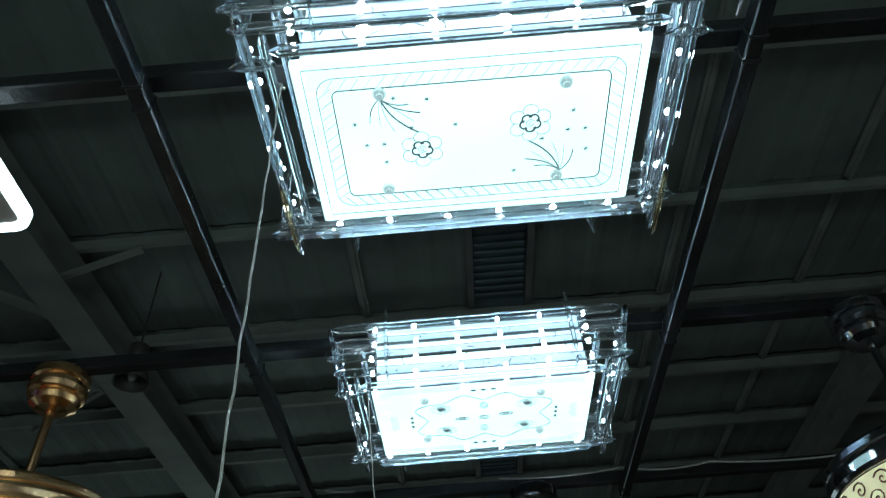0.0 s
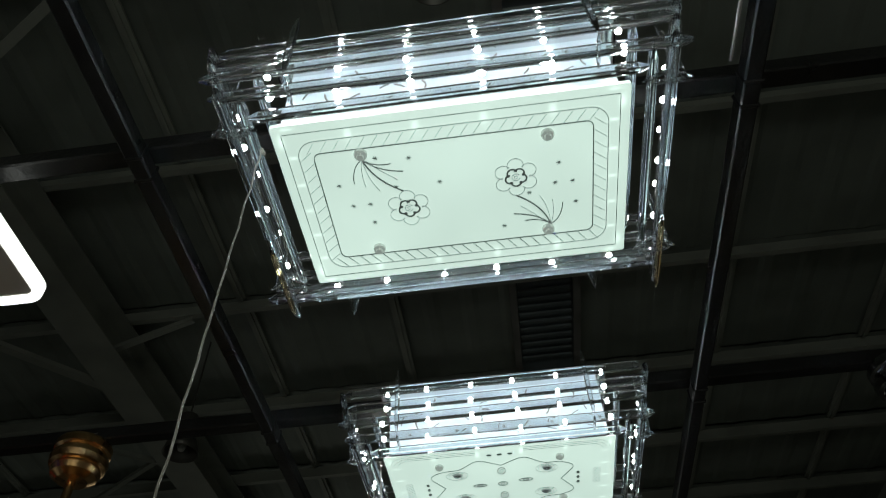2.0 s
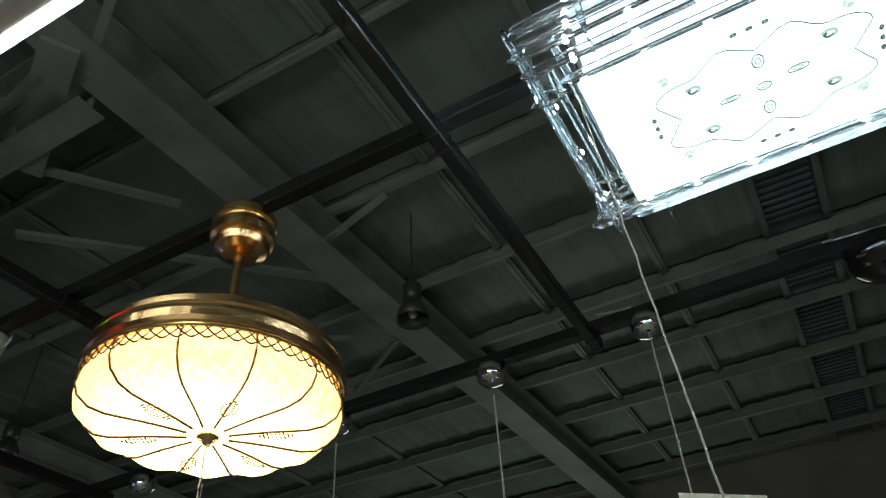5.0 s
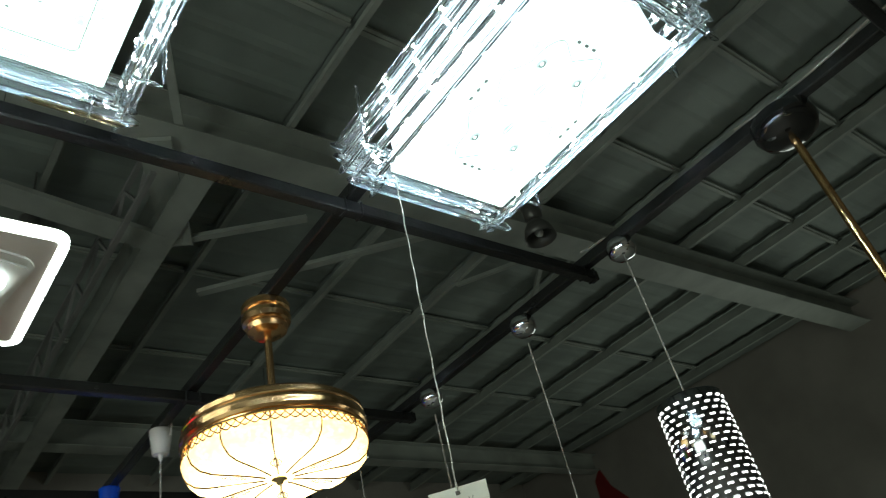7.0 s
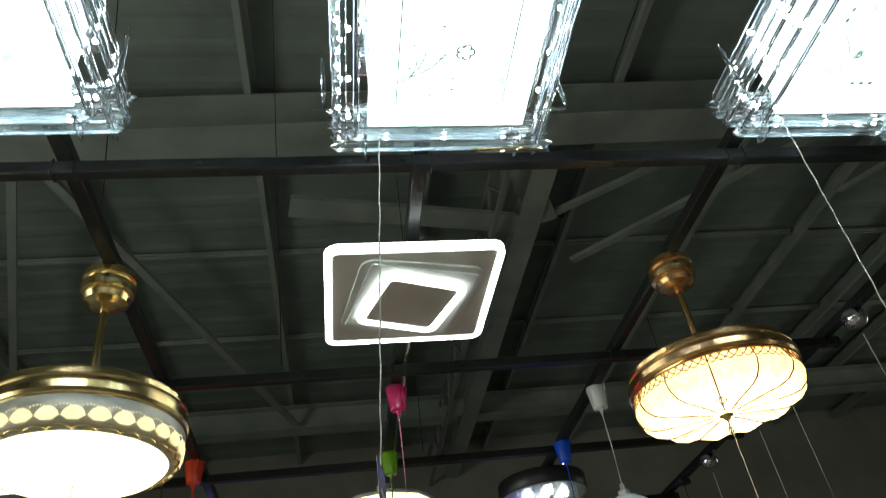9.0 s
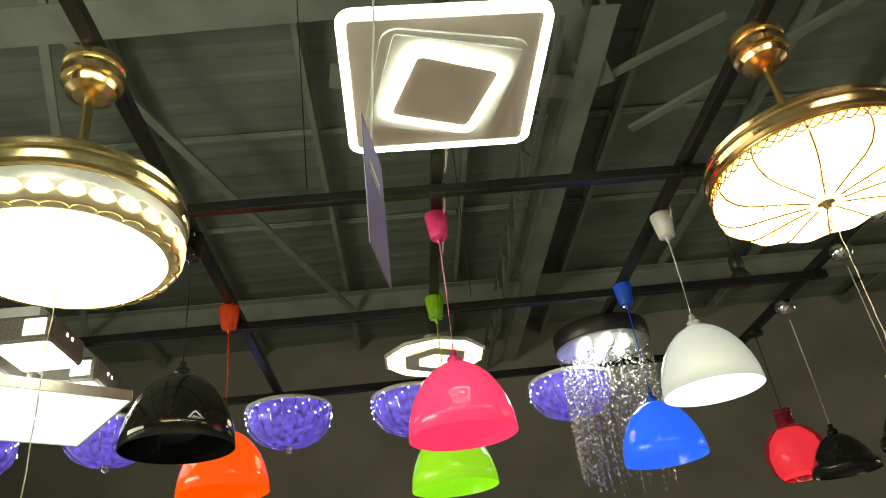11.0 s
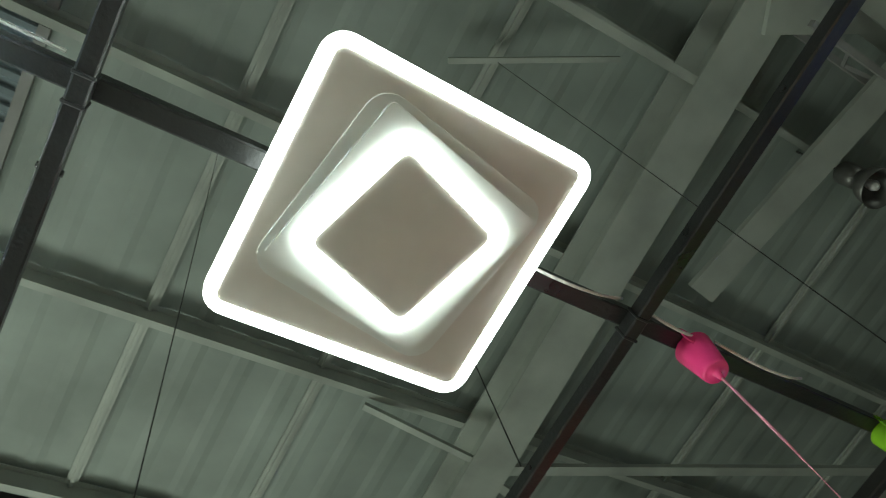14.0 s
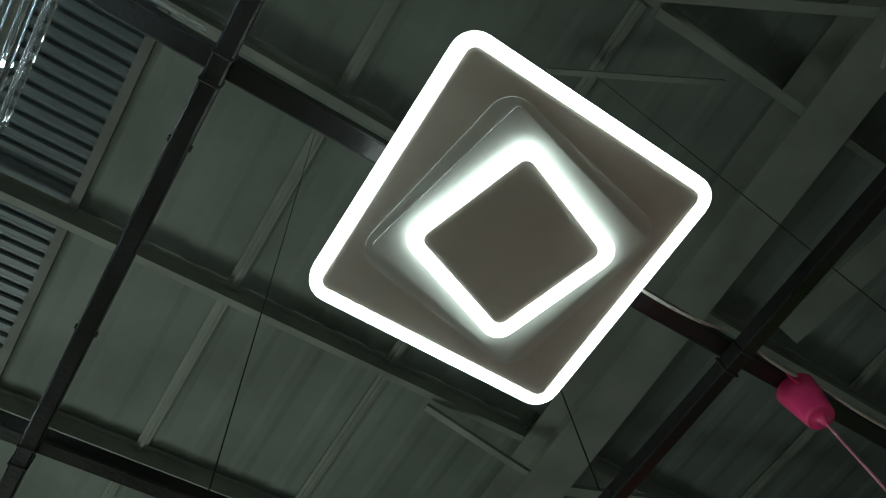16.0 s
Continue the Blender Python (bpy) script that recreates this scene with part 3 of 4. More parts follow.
def flower_pattern(e):
    """Border with slanting strokes, two blossoms on stems, and small stars."""
    hx, hy = 0.2875, 0.1715
    e.line(e.piece("border_line"), rounded(hx - 0.016, hy - 0.016, 0.002, 2), 0.0010, True)
    e.line(e.piece("border_line", True), rounded(hx - 0.034, hy - 0.034, 0.03), 0.0017, True)
    e.line(e.piece("border_line"), rounded(hx - 0.058, hy - 0.058, 0.012), 0.0019, True)
    for k in range(-11, 12):
        for s in (-1, 1):
            x = k * 0.021
            e.line(e.piece("slanting_stroke", s < 0), [(x - 0.008, s * (hy - 0.057)), (x + 0.008, s * (hy - 0.036))], 0.0011)
    for k in range(-5, 6):
        for s in (-1, 1):
            y = k * 0.022
            e.line(e.piece("slanting_stroke", True), [(s * (hx - 0.057), y - 0.008), (s * (hx - 0.036), y + 0.008)], 0.0011)

    def blossom(cx, cy):
        outer, inner, heart = e.piece("petal_outline", True), e.piece("blossom"), e.piece("blossom_heart", True)
        for k in range(6):
            a = radians(90 + 60 * k)
            e.line(outer, arc(cx + 0.0245 * math.cos(a), cy + 0.0245 * math.sin(a), 0.0135, 0.0135, 90 + 60 * k - 115, 90 + 60 * k + 115, 12), 0.0014)
        for k in range(5):
            a = radians(90 + 72 * k)
            e.line(inner, arc(cx + 0.010 * math.cos(a), cy + 0.010 * math.sin(a), 0.0085, 0.0085, 90 + 72 * k - 105, 90 + 72 * k + 105, 10), 0.0032)
        e.line(heart, arc(cx, cy, 0.007, 0.007, 0, 330, 12), 0.0016)
        e.line(heart, arc(cx, cy, 0.003, 0.003, 20, 350, 8), 0.0014)

    def spray(cx, cy, sx, sy):
        def curl(name, mid, end, w, soft=False):
            pts = [(cx + sx * (2 * t * (1 - t) * mid[0] + t * t * end[0]), cy + sy * (2 * t * (1 - t) * mid[1] + t * t * end[1])) for t in [k / 12 for k in range(13)]]
            e.line(e.piece(name, soft), pts, w)

        curl("stem", (0.012, 0.044), (0.058, 0.072), 0.0026)
        for mid, end, w, soft in (((-0.020, 0.012), (-0.022, 0.046), 0.0016, False), ((0.018, 0.018), (0.046, 0.014), 0.0018, False), ((0.020, 0.026), (0.064, 0.032), 0.0020, False),
                                  ((0.002, 0.040), (0.018, 0.066), 0.0013, True), ((-0.008, 0.024), (-0.004, 0.056), 0.0012, True), ((0.030, 0.030), (0.052, 0.048), 0.0012, True)):
            curl("leaf_stroke", mid, end, w, soft)

    blossom(-0.090, 0.018)
    blossom(0.099, -0.020)
    spray(-0.152, -0.092, 1, 1)
    spray(0.155, 0.090, -1, -1)
    for x, y in ((-0.20, -0.045), (-0.185, 0.0), (-0.13, -0.092), (-0.075, -0.085), (-0.155, 0.0), (-0.155, 0.04), (-0.105, -0.03), (-0.03, -0.03), (0.072, 0.082), (0.172, -0.04), (0.195, 0.0), (0.20, 0.045), (0.165, 0.0), (0.12, 0.015)):
        star = e.piece("star")
        for a in (0, 60, 120):
            c, s = 0.0045 * math.cos(radians(a)), 0.0045 * math.sin(radians(a))
            e.line(star, [(x - c, y - s), (x + c, y + s)], 0.0011)


def wave_pattern(e):
    """Wavy line round round and oval bosses, with dots and corner lines."""
    pts = []
    for k in range(96):
        a = 2 * math.pi * k / 96
        c, s = math.cos(a), math.sin(a)
        x = 0.168 * math.copysign(abs(c) ** 0.45, c)
        y = 0.100 * math.copysign(abs(s) ** 0.45, s)
        pts.append((x * (1 - 0.10 * math.cos(math.pi * y / 0.05)), y * (1 - 0.14 * math.cos(math.pi * x / 0.062))))
    e.line(e.piece("wavy_line"), pts, 0.0019, True)
    for x, y in ((-0.115, -0.055), (-0.105, 0.055), (0.115, -0.055), (0.11, 0.055)):
        e.line(e.piece("boss_ring", True), arc(x, y, 0.028, 0.019, 0, 360, 20), 0.0012)
        e.line(e.piece("boss_ring", True), arc(x, y, 0.021, 0.015, 150, 430, 16), 0.0014)
        e.line(e.piece("boss", True), arc(x, y, 0.0125, 0.0085, 200, 420, 12), 0.0062)
        e.line(e.piece("boss", False), arc(x, y, 0.006, 0.0045, 0, 250, 12), 0.0040)
        cabochon = [(0, -0.0050), (0.0045, -0.0045), (0.0085, -0.0026), (0.0105, 0.0), (0, 0.0)]
        dome = lathe(cabochon, 16)
        bmesh.ops.translate(dome, verts=dome.verts, vec=(x, y, -0.0012))
        e.made.append(("glass_boss", dome, M_CRYSTAL))
    for x, y, rx, ry in ((0.0, 0.055, 0.010, 0.015), (0.0, -0.06, 0.010, 0.015), (-0.06, 0.0, 0.018, 0.006), (0.06, -0.01, 0.018, 0.007), (0.0, 0.0, 0.012, 0.009)):
        e.line(e.piece("oval"), arc(x, y, rx, ry, 0, 360, 14), 0.0022)
        e.line(e.piece("oval", True), arc(x, y, rx * 0.45, ry * 0.45, 0, 360, 10), 0.003)
    for s in (-1, 1):
        for k in (-1, 0, 1):
            e.line(e.piece("dot"), arc(s * 0.195, k * 0.022, 0.0025, 0.004, 0, 360, 8), 0.004)
            e.line(e.piece("dot"), arc(k * 0.026, s * 0.135, 0.005, 0.0025, 0, 360, 8), 0.0035)
        for k in range(5):
            for j in (0, 1):
                cx, cy = s * (0.238 + j * 0.010), -0.03 + k * 0.014
                e.line(e.piece("lozenge", True), [(cx, cy + 0.007), (cx + 0.005, cy), (cx, cy - 0.007), (cx - 0.005, cy)], 0.0010, True)
    for d in (0.014, 0.021, 0.028):
        for s in (-1, 1):
            for u in (-1, 1):
                e.line(e.piece("corner_line", True), arc(s * (0.2575 - d), u * (0.1415 - d), 0.03 * s, 0.03 * u, 0, 90, 6) + [(s * 0.06, u * (0.1715 - d))], 0.0010)


def crystal_lamp(loc, label, pattern, studs, amber=True):
    """Rectangular lamp: lit frosted pane below, stacked crystal bars round it. loc is the middle of the pane's underside."""
    lamp = thing("crystal_ceiling_lamp", loc, label, "ceiling lamp", "crystal ceiling lamps in a row")
    hx, hy = 0.2875, 0.1715
    pane = part("glass_pane", slab(rounded(hx, hy, 0.004, 2), 0.0, 0.008), M_PANEL, lamp, "lit frosted glass pane with etched pattern")
    e = Etching(-0.0002)
    pattern(e)
    for name, bm, m in e.made:
        share(name, mesh_of(bm, m), pane)
    for x, y in studs:
        share("stud", KNOB, pane, pose(x, y, 0), "chrome and crystal stud")
    for s in (-1, 1):
        bm = boxed(-hx + 0.015, hx - 0.015, s * 0.160 - 0.003, s * 0.160 + 0.003, 0.012, 0.190)
        side = part("side_pane", bm, M_SIDE, lamp, "bluish frosted side glass")
        pen = random.Random(17 + s)
        for k in range(-6, 7):
            x, ya = k * 0.04, s * 0.1642
            for q in range(2):
                ox, oz, turn, L, bend = x + pen.uniform(-0.014, 0.014), pen.uniform(0.03, 0.17), pen.uniform(-1.3, 1.3) + 1.57, pen.uniform(0.016, 0.034), pen.uniform(-0.7, 0.7)
                pts = [(ox + L * t * math.cos(turn + bend * t), ya, oz + L * t * math.sin(turn + bend * t)) for t in (0, 0.33, 0.66, 1)]
                share("etched_stroke", mesh_of(tube(pts, pen.uniform(0.0009, 0.0022), 4), M_ETCH), side)
            if k % 3 == 0:
                for a in (0, 60, 120):
                    u, w = 0.006 * math.cos(radians(a)), 0.006 * math.sin(radians(a))
                    share("etched_stroke", mesh_of(tube([(x - u + 0.02, ya, 0.06 - w), (x + u + 0.02, ya, 0.06 + w)], 0.0008, 4), M_ETCH), side)
        bm = boxed(s * 0.270 - 0.003, s * 0.270 + 0.003, -0.155, 0.155, 0.012, 0.190)
        part("side_pane", bm, M_SIDE, lamp, "bluish frosted side glass")
    part("base_plate", boxed(-0.30, 0.30, -0.19, 0.19, 0.190, 0.218, bevel=0.004), M_CHROME, lamp, "polished chrome base plate")
    bm = boxed(-0.16, 0.16, -0.03, 0.03, 0.218, TZ + 0.016 - loc[2])
    part("mounting_bracket", bm, M_DARKMETAL, lamp)
    lamp.scale = (1.056, 1.066, 1.0)
    jit = random.Random(7)
    for s in (-1, 1):
        for dz, dy, dx in ((0.165, 0.232, 0.0), (0.110, 0.237, 0.006), (0.062, 0.241, -0.006)):
            share("crystal_bar", ROD_LONG, lamp, pose(dx + jit.uniform(-0.006, 0.006), s * dy, dz + jit.uniform(-0.003, 0.003), 0, jit.uniform(-0.3, 0.3), jit.uniform(-0.4, 0.4)))
        share("crystal_bar", ROD_LONG, lamp, pose(-0.026 if s > 0 else 0.004, s * 0.222, 0.022, 0, 0.3, 0))
        share("crystal_bar", ROD_INNER, lamp, pose(0.0, s * 0.198, -0.006, 0, 0, -0.2))
        for dz, dx in ((0.150, 0.387), (0.100, 0.374), (0.050, 0.361), (0.0, 0.348)):
            share("crystal_bar", ROD_SHORT, lamp, pose(s * dx, jit.uniform(-0.008, 0.008), dz, 0, 0, 90 + jit.uniform(-0.5, 0.5)))
        share("crystal_bar", ROD_SHORT_IN, lamp, pose(s * 0.322, -0.01, 0.016, 0, 0, 90))
        share("crystal_bar", ROD_SHORT_IN, lamp, pose(s * 0.305, -0.02, 0.085, 0, 0, 90))
        if amber:
            share("amber_bar", ROD_AMBER, lamp, pose(s * 0.348, 0.175 if s > 0 else 0.145, -0.018, 0, 0, 90), "amber-tinted crystal bar")
        for x in (-0.238, 0.235):
            share("crystal_post", POST, lamp, pose(x, s * 0.262, 0.105, 0, 90, 0))
            share("crystal_clip", CLIP, lamp, pose(x, s * 0.232, -0.004, 0, 0, 90))
        for y in (-0.175, 0.165):
            share("crystal_post", POST, lamp, pose(s * 0.366, y, 0.085, 0, 90, 0))
            for a, ox, oz in ((35, 0.355, 0.005), (-35, 0.325, 0.005), (0, 0.34, -0.016)):
                share("crystal_clip", CLIP, lamp, pose(s * ox, y, oz, 0, a * s, 0))
        # emitters at each bar's height: LEDs, and their reflections made as extra bulbs
        for k in range(6):
            x = -0.275 + k * 0.110
            for y, z in ((0.2235, 0.160), (0.2285, 0.106), (0.2325, 0.058), (0.212, 0.020)):
                share("led_and_glint", BULB, lamp, pose(x + jit.uniform(-0.005, 0.005), s * y, z + jit.uniform(-0.005, 0.005)))
        for k in range(3):
            for x, z in ((0.372, 0.126), (0.346, 0.028)):
                share("led_and_glint", BULB, lamp, pose(s * x, -0.13 + k * 0.13 + jit.uniform(-0.012, 0.012), z))
    return lamp


STUDS_A = ((-0.152, -0.103), (0.155, -0.098), (0.150, 0.100), (-0.158, 0.101))
STUDS_B = ((-0.155, -0.105), (0.150, -0.105), (0.155, 0.09), (-0.16, 0.09))
crystal_lamp((0.664, 0.004, 2.660), "crystal ceiling lamp with a lit pane etched with two blossoms", flower_pattern, STUDS_A)
lamp_b = crystal_lamp((0.672, 1.028, 2.679), "crystal ceiling lamp with a lit pane etched with waves and bosses", wave_pattern, STUDS_B, False)
lamp_c = copy_thing(lamp_b, pose(0.715, -0.980, 2.679))
lamp_c["label"] = "crystal ceiling lamp with clear bars and a lit pane"


def cord_with_tag(loc, drop, turn, label, red, lean=(0.0, 0.0)):
    """A white cord with a two-faced card tag at its lower end; loc is the cord's top."""
    tag = thing("price_tag", loc, label, "price tag", "price tags on cords", rz=turn)
    hang = Matrix.Rotation(-radians(turn), 3, "Z") @ Vector((*lean, 0))
    part("cord", tube([hang * (k / 24) + Vector((0.001 * math.sin(k * 2.1), 0.001 * math.cos(k * 1.7), -drop * k / 24)) for k in range(25)], 0.0016, 6), M_CORD, tag, "white twisted cord")
    part("knot", spheres(bmesh.new(), [(0, 0, -0.004), (0.004, 0.002, -0.012)], 0.004, 1), M_CORD, tag)
    w, h = 0.052, 0.165
    z = -drop + 0.006
    card = part("card", boxed(-w, w, -0.0006, 0.0, z - h, z), M_TAG, tag, "off-white card with printed lines")
    part("card_back", boxed(-w, w, 0.0001, 0.0008, z - h, z), M_TAG_BACK, tag, "violet back of the card with white print bars")
    for a, b, c, d in ((-0.04, -0.028, 0.028, 0.034), (-0.026, -0.018, 0.028, 0.034), (-0.042, -0.030, 0.066, 0.072), (-0.042, -0.032, 0.104, 0.110), (-0.029, -0.020, 0.104, 0.110)):
        share("print_mark", mesh_of(boxed(a, b, -0.0012, -0.0006, z - d, z - c), M_INK), card)
    for a, b, c in ((-0.014, 0.04, 0.033), (-0.022, 0.03, 0.071), (-0.014, 0.04, 0.109), (-0.04, -0.03, 0.039), (-0.042, -0.030, 0.077), (-0.042, -0.03, 0.115)):
        share("fine_print", mesh_of(boxed(a, b, -0.0012, -0.0006, z - c - 0.0011, z - c), M_INK_PALE), card)
    for k, (px, pz, red_pen) in enumerate(((0.002, 0.022, 0), (0.009, 0.022, 0), (0.017, 0.021, 0), (0.023, 0.021, 0), (-0.020, 0.052, 0), (-0.014, 0.052, 0),
                                           (0.004, 0.060, 1), (0.022, 0.058, 1), (0.028, 0.057, 1), (0.034, 0.056, 1), (-0.018, 0.098, 0), (-0.006, 0.097, 0), (0.001, 0.097, 0), (0.007, 0.096, 0))):
        stroke = boxed(-0.0007, 0.0007, -0.0012, -0.0006, -0.0052, 0.0052)
        share("pen_stroke", mesh_of(stroke, M_RED_PEN if red_pen and red else M_INK_PALE), card, pose(px, 0, z - pz - 0.005, 0, (18, -24, 9, 14)[k % 4], 0))
    if red:
        bm = boxed(-0.034, -0.027, -0.0013, -0.0006, z - 0.070, z - 0.046)
        box(bm, -0.032, -0.004, -0.0013, -0.0006, z - 0.046, z - 0.040)
        share("marker_stroke", mesh_of(bm, M_RED_INK), card, None, "red marker stroke")
    share("footer", mesh_of(boxed(-w, w, -0.0011, -0.0006, z - h, z - h + 0.026), M_TAG_BACK), card, None, "violet footer strip")
    share("eyelet", mesh_of(boxed(-0.004, 0.004, -0.0014, -0.0006, z - 0.014, z - 0.007), M_INK), card)
    bm = boxed(-0.025, 0.025, 0.0008, 0.0013, z - 0.052, z - 0.044)
    box(bm, -0.025, 0.025, 0.0008, 0.0013, z - 0.060, z - 0.057)
    share("print_bar", mesh_of(bm, M_WHITE_INK), card)
    for o in tag.children:
        if o.name.startswith("card"):
            o.location = hang
    return tag


cord_with_tag((0.346, -0.153, 2.64), 0.79, -9, "off-white price tag with violet back on a white cord", True, (0.024, -0.057))
cord_with_tag((0.358, 0.866, 2.68), 0.81, 40, "off-white price tag hanging on a leaning white cord", False, (0.060, -0.078))
cord_with_tag((-0.592, 0.987, 2.285), 0.47, 8, "off-white price tag on the pull cord of a fan lamp", False)
cord_with_tag((-0.520, -0.985, 2.24), 0.75, 50, "off-white price tag on the pull cord of a brass fan lamp", False)


# ---- square led lamp ----
def square_lamp(loc):
    lamp = thing("square_led_lamp", loc, "square LED ceiling lamp with two lit frames on taupe plates", "ceiling lamp", rz=0.8)
    part("outer_frame", slab(rounded(0.300, 0.300, 0.05), 0.0, 0.022, rounded(0.274, 0.274, 0.02)), M_ACRYL, lamp, "lit white acrylic frame with rounded corners")
    part("back_plate", slab(rounded(0.2735, 0.2735, 0.02), 0.0025, 0.03), M_TAUPE, lamp, "taupe plate")
    part("lower_tier", slab(rounded(0.215, 0.215, 0.05, turn=10), -0.005, 0.0025), M_TIER, lamp, "pale matt tier with rounded corners")
    part("upper_tier", slab(rounded(0.192, 0.192, 0.012, turn=13), -0.012, -0.005), M_TIER, lamp, "pale matt tier")
    part("inner_frame", slab(rounded(0.156, 0.156, 0.04, turn=19), -0.029, -0.012, rounded(0.128, 0.128, 0.02, turn=19)), M_ACRYL, lamp, "lit inner frame")
    part("centre_plate", slab(rounded(0.1275, 0.1275, 0.02, turn=19), -0.0262, -0.012), M_TAUPE, lamp, "taupe centre plate")
    part("mounting_box", boxed(-0.09, 0.09, -0.05, 0.05, 0.03, 0.082), M_WHITE, lamp)
    return lamp


square_lamp((-0.629, 0.003, 2.834))


# ---- fan lamps ----
def canopy_and_rod(lamp, metal, top, low):
    """Stepped canopy under the grid and the rod to the lamp; heights from the lamp's origin."""
    part("canopy", lathe([(0, top), (0.066, top), (0.080, top - 0.005), (0.084, top - 0.014), (0.083, top - 0.032), (0.073, top - 0.039), (0.073, top - 0.043), (0.083, top - 0.050), (0.085, top - 0.062), (0.081, top - 0.080), (0.069, top - 0.086), (0.069, top - 0.090), (0.073, top - 0.096), (0.066, top - 0.112), (0.045, top - 0.126), (0.018, top - 0.130), (0, top - 0.130)], 64), metal, lamp, "polished stepped metal canopy")
    part("rod", lathe([(0.013, top - 0.125), (0.013, low)], 16), metal, lamp, "polished metal rod", True)
    part("hook", tube([(-0.02, 0, top), (-0.02, 0, top + 0.03), (0.0, 0, top + 0.045), (0.02, 0, top + 0.03), (0.02, 0, top)], 0.004, 6), M_DARKMETAL, lamp)
    part("wire_tangle", tube([(0.03 * math.cos(k * 1.9) + 0.01, 0.03 * math.sin(k * 2.3), top + 0.01 + 0.006 * (k % 4)) for k in range(14)], 0.0022, 5), M_CORD, lamp)


def motor_housing(lamp, metal, r, z):
    part("motor_housing", lathe([(0.0, z + 0.175), (0.03, z + 0.172), (0.06, z + 0.14), (0.13, z + 0.115), (0.20, z + 0.095), (0.235, z + 0.082), (0.24, z + 0.06)], 48), metal, lamp, "domed metal motor housing", True)
    part("band", lathe([(0.235, z + 0.082), (r * 0.95, z + 0.078), (r * 0.975, z + 0.068), (r * 0.98, z + 0.050), (r * 0.968, z + 0.045), (r * 0.99, z + 0.038), (r, z + 0.026), (r, z + 0.004), (r * 0.985, z - 0.006), (r * 0.965, z - 0.010), (r * 0.955, z - 0.022)], 132), metal, lamp, "polished faceted metal band")


def flatten(lamp, k, wide):
    """Size the body of a fan lamp, but not its canopy and rod."""
    for o in lamp.children:
        if o.name.split(".")[0] not in ("canopy", "rod", "hook", "wire_tangle"):
            o.matrix_basis = Matrix.Diagonal((wide, wide, k, 1)) @ o.matrix_basis


def umbrella_lamp(loc):
    """Fan lamp with a ribbed ivory glass shade. Origin at the underside's middle."""
    lamp = thing("fan_lamp", loc, "rose-gold fan lamp with a ribbed ivory glass shade", "fan lamp", "fan lamps on rods", rz=0)
    canopy_and_rod(lamp, M_GOLD, 0.638, 0.25)
    r = 0.300
    z = 0.155
    motor_housing(lamp, M_GOLD, r, z)
    lobes = 12
    prof = [(0.278, z - 0.0150), (0.289, z - 0.0360), (0.294, z - 0.0656), (0.288, z - 0.0944), (0.266, z - 0.1200), (0.232, z - 0.1376), (0.192, z - 0.1448), (0.145, z - 0.1432), (0.09, z - 0.1400), (0.045, z - 0.1376), (0.0, z - 0.1376)]

    def wave(a, i):
        f = abs(math.cos(a * lobes / 2))
        k = [0, 0.004, 0.012, 0.026, 0.045, 0.06, 0.05, 0.03, 0.01, 0, 0][i]
        lift = [0, 0, 0, 0, 0.004, 0.012, 0.018, 0.016, 0.01, 0.004, 0][i]
        return 1 - k * f * f, lift * f * f * 1.0

    part("shade", lathe(prof, 120, wave), M_SHADE, lamp, "scalloped crackled ivory glass shade, lit", True)
    for k in range(lobes):
        a = 2 * math.pi * k / lobes
        pts = []
        for i, (pr, pz) in enumerate(prof[:-1]):
            s, dz = wave(a, i)
            pts.append(((pr * s + 0.002) * math.cos(a), (pr * s + 0.002) * math.sin(a), pz + dz - (0.0025 if i > 3 else 0)))
        part("rib", tube(pts, 0.0026, 6), M_LATTICE, lamp, "thin bronze rib")
        if k % 2:
            bm = bmesh.new()
            c, s_ = math.cos(a), math.sin(a)
            for j in range(9):
                rr = 0.115 + j * 0.009
                wdt = 0.017 * math.sin(math.pi * (j + 0.5) / 9)
                for sd in (-1, 1):
                    for q in (0.4, 0.95):
                        spheres(bm, [(rr * c - sd * wdt * q * s_, rr * s_ + sd * wdt * q * c, z - 0.1408)], 0.0024, 1)
            part("leaf_filigree", bm, M_LATTICE, lamp, "bronze leaf filigree")
    bm = bmesh.new()
    n = 64
    for k in range(n):
        a0, a1 = 2 * math.pi * k / n, 2 * math.pi * (k + 1.35) / n
        rr = 0.293
        for p, q in ((a0, a1), (a1, a0)):
            pts = [(rr * math.cos(p + (q - p) * t), rr * math.sin(p + (q - p) * t), z - 0.0230 - 0.031 * math.sin(math.pi * t * 0.5)) for t in (0, 0.35, 0.7, 1.0)]
            merge(bm, tube(pts, 0.0019, 4))
    part("lattice_trim", bm, M_LATTICE, lamp, "bronze looped lattice trim")
    part("bead_ring", tube([(0.290 * math.cos(2 * math.pi * k / 64), 0.290 * math.sin(2 * math.pi * k / 64), z - 0.0190) for k in range(64)], 0.0035, 6, True), M_BRASS, lamp)
    part("finial", lathe([(0, z - 0.1352), (0.026, z - 0.1360), (0.024, z - 0.1416), (0.012, z - 0.1456), (0.012, z - 0.1520), (0.006, z - 0.1584), (0, z - 0.1592)], 20), M_BRASS, lamp, "brass finial", True)
    flatten(lamp, 0.84, 0.955)
    return lamp


umbrella_lamp((-0.592, 0.987, 2.278))


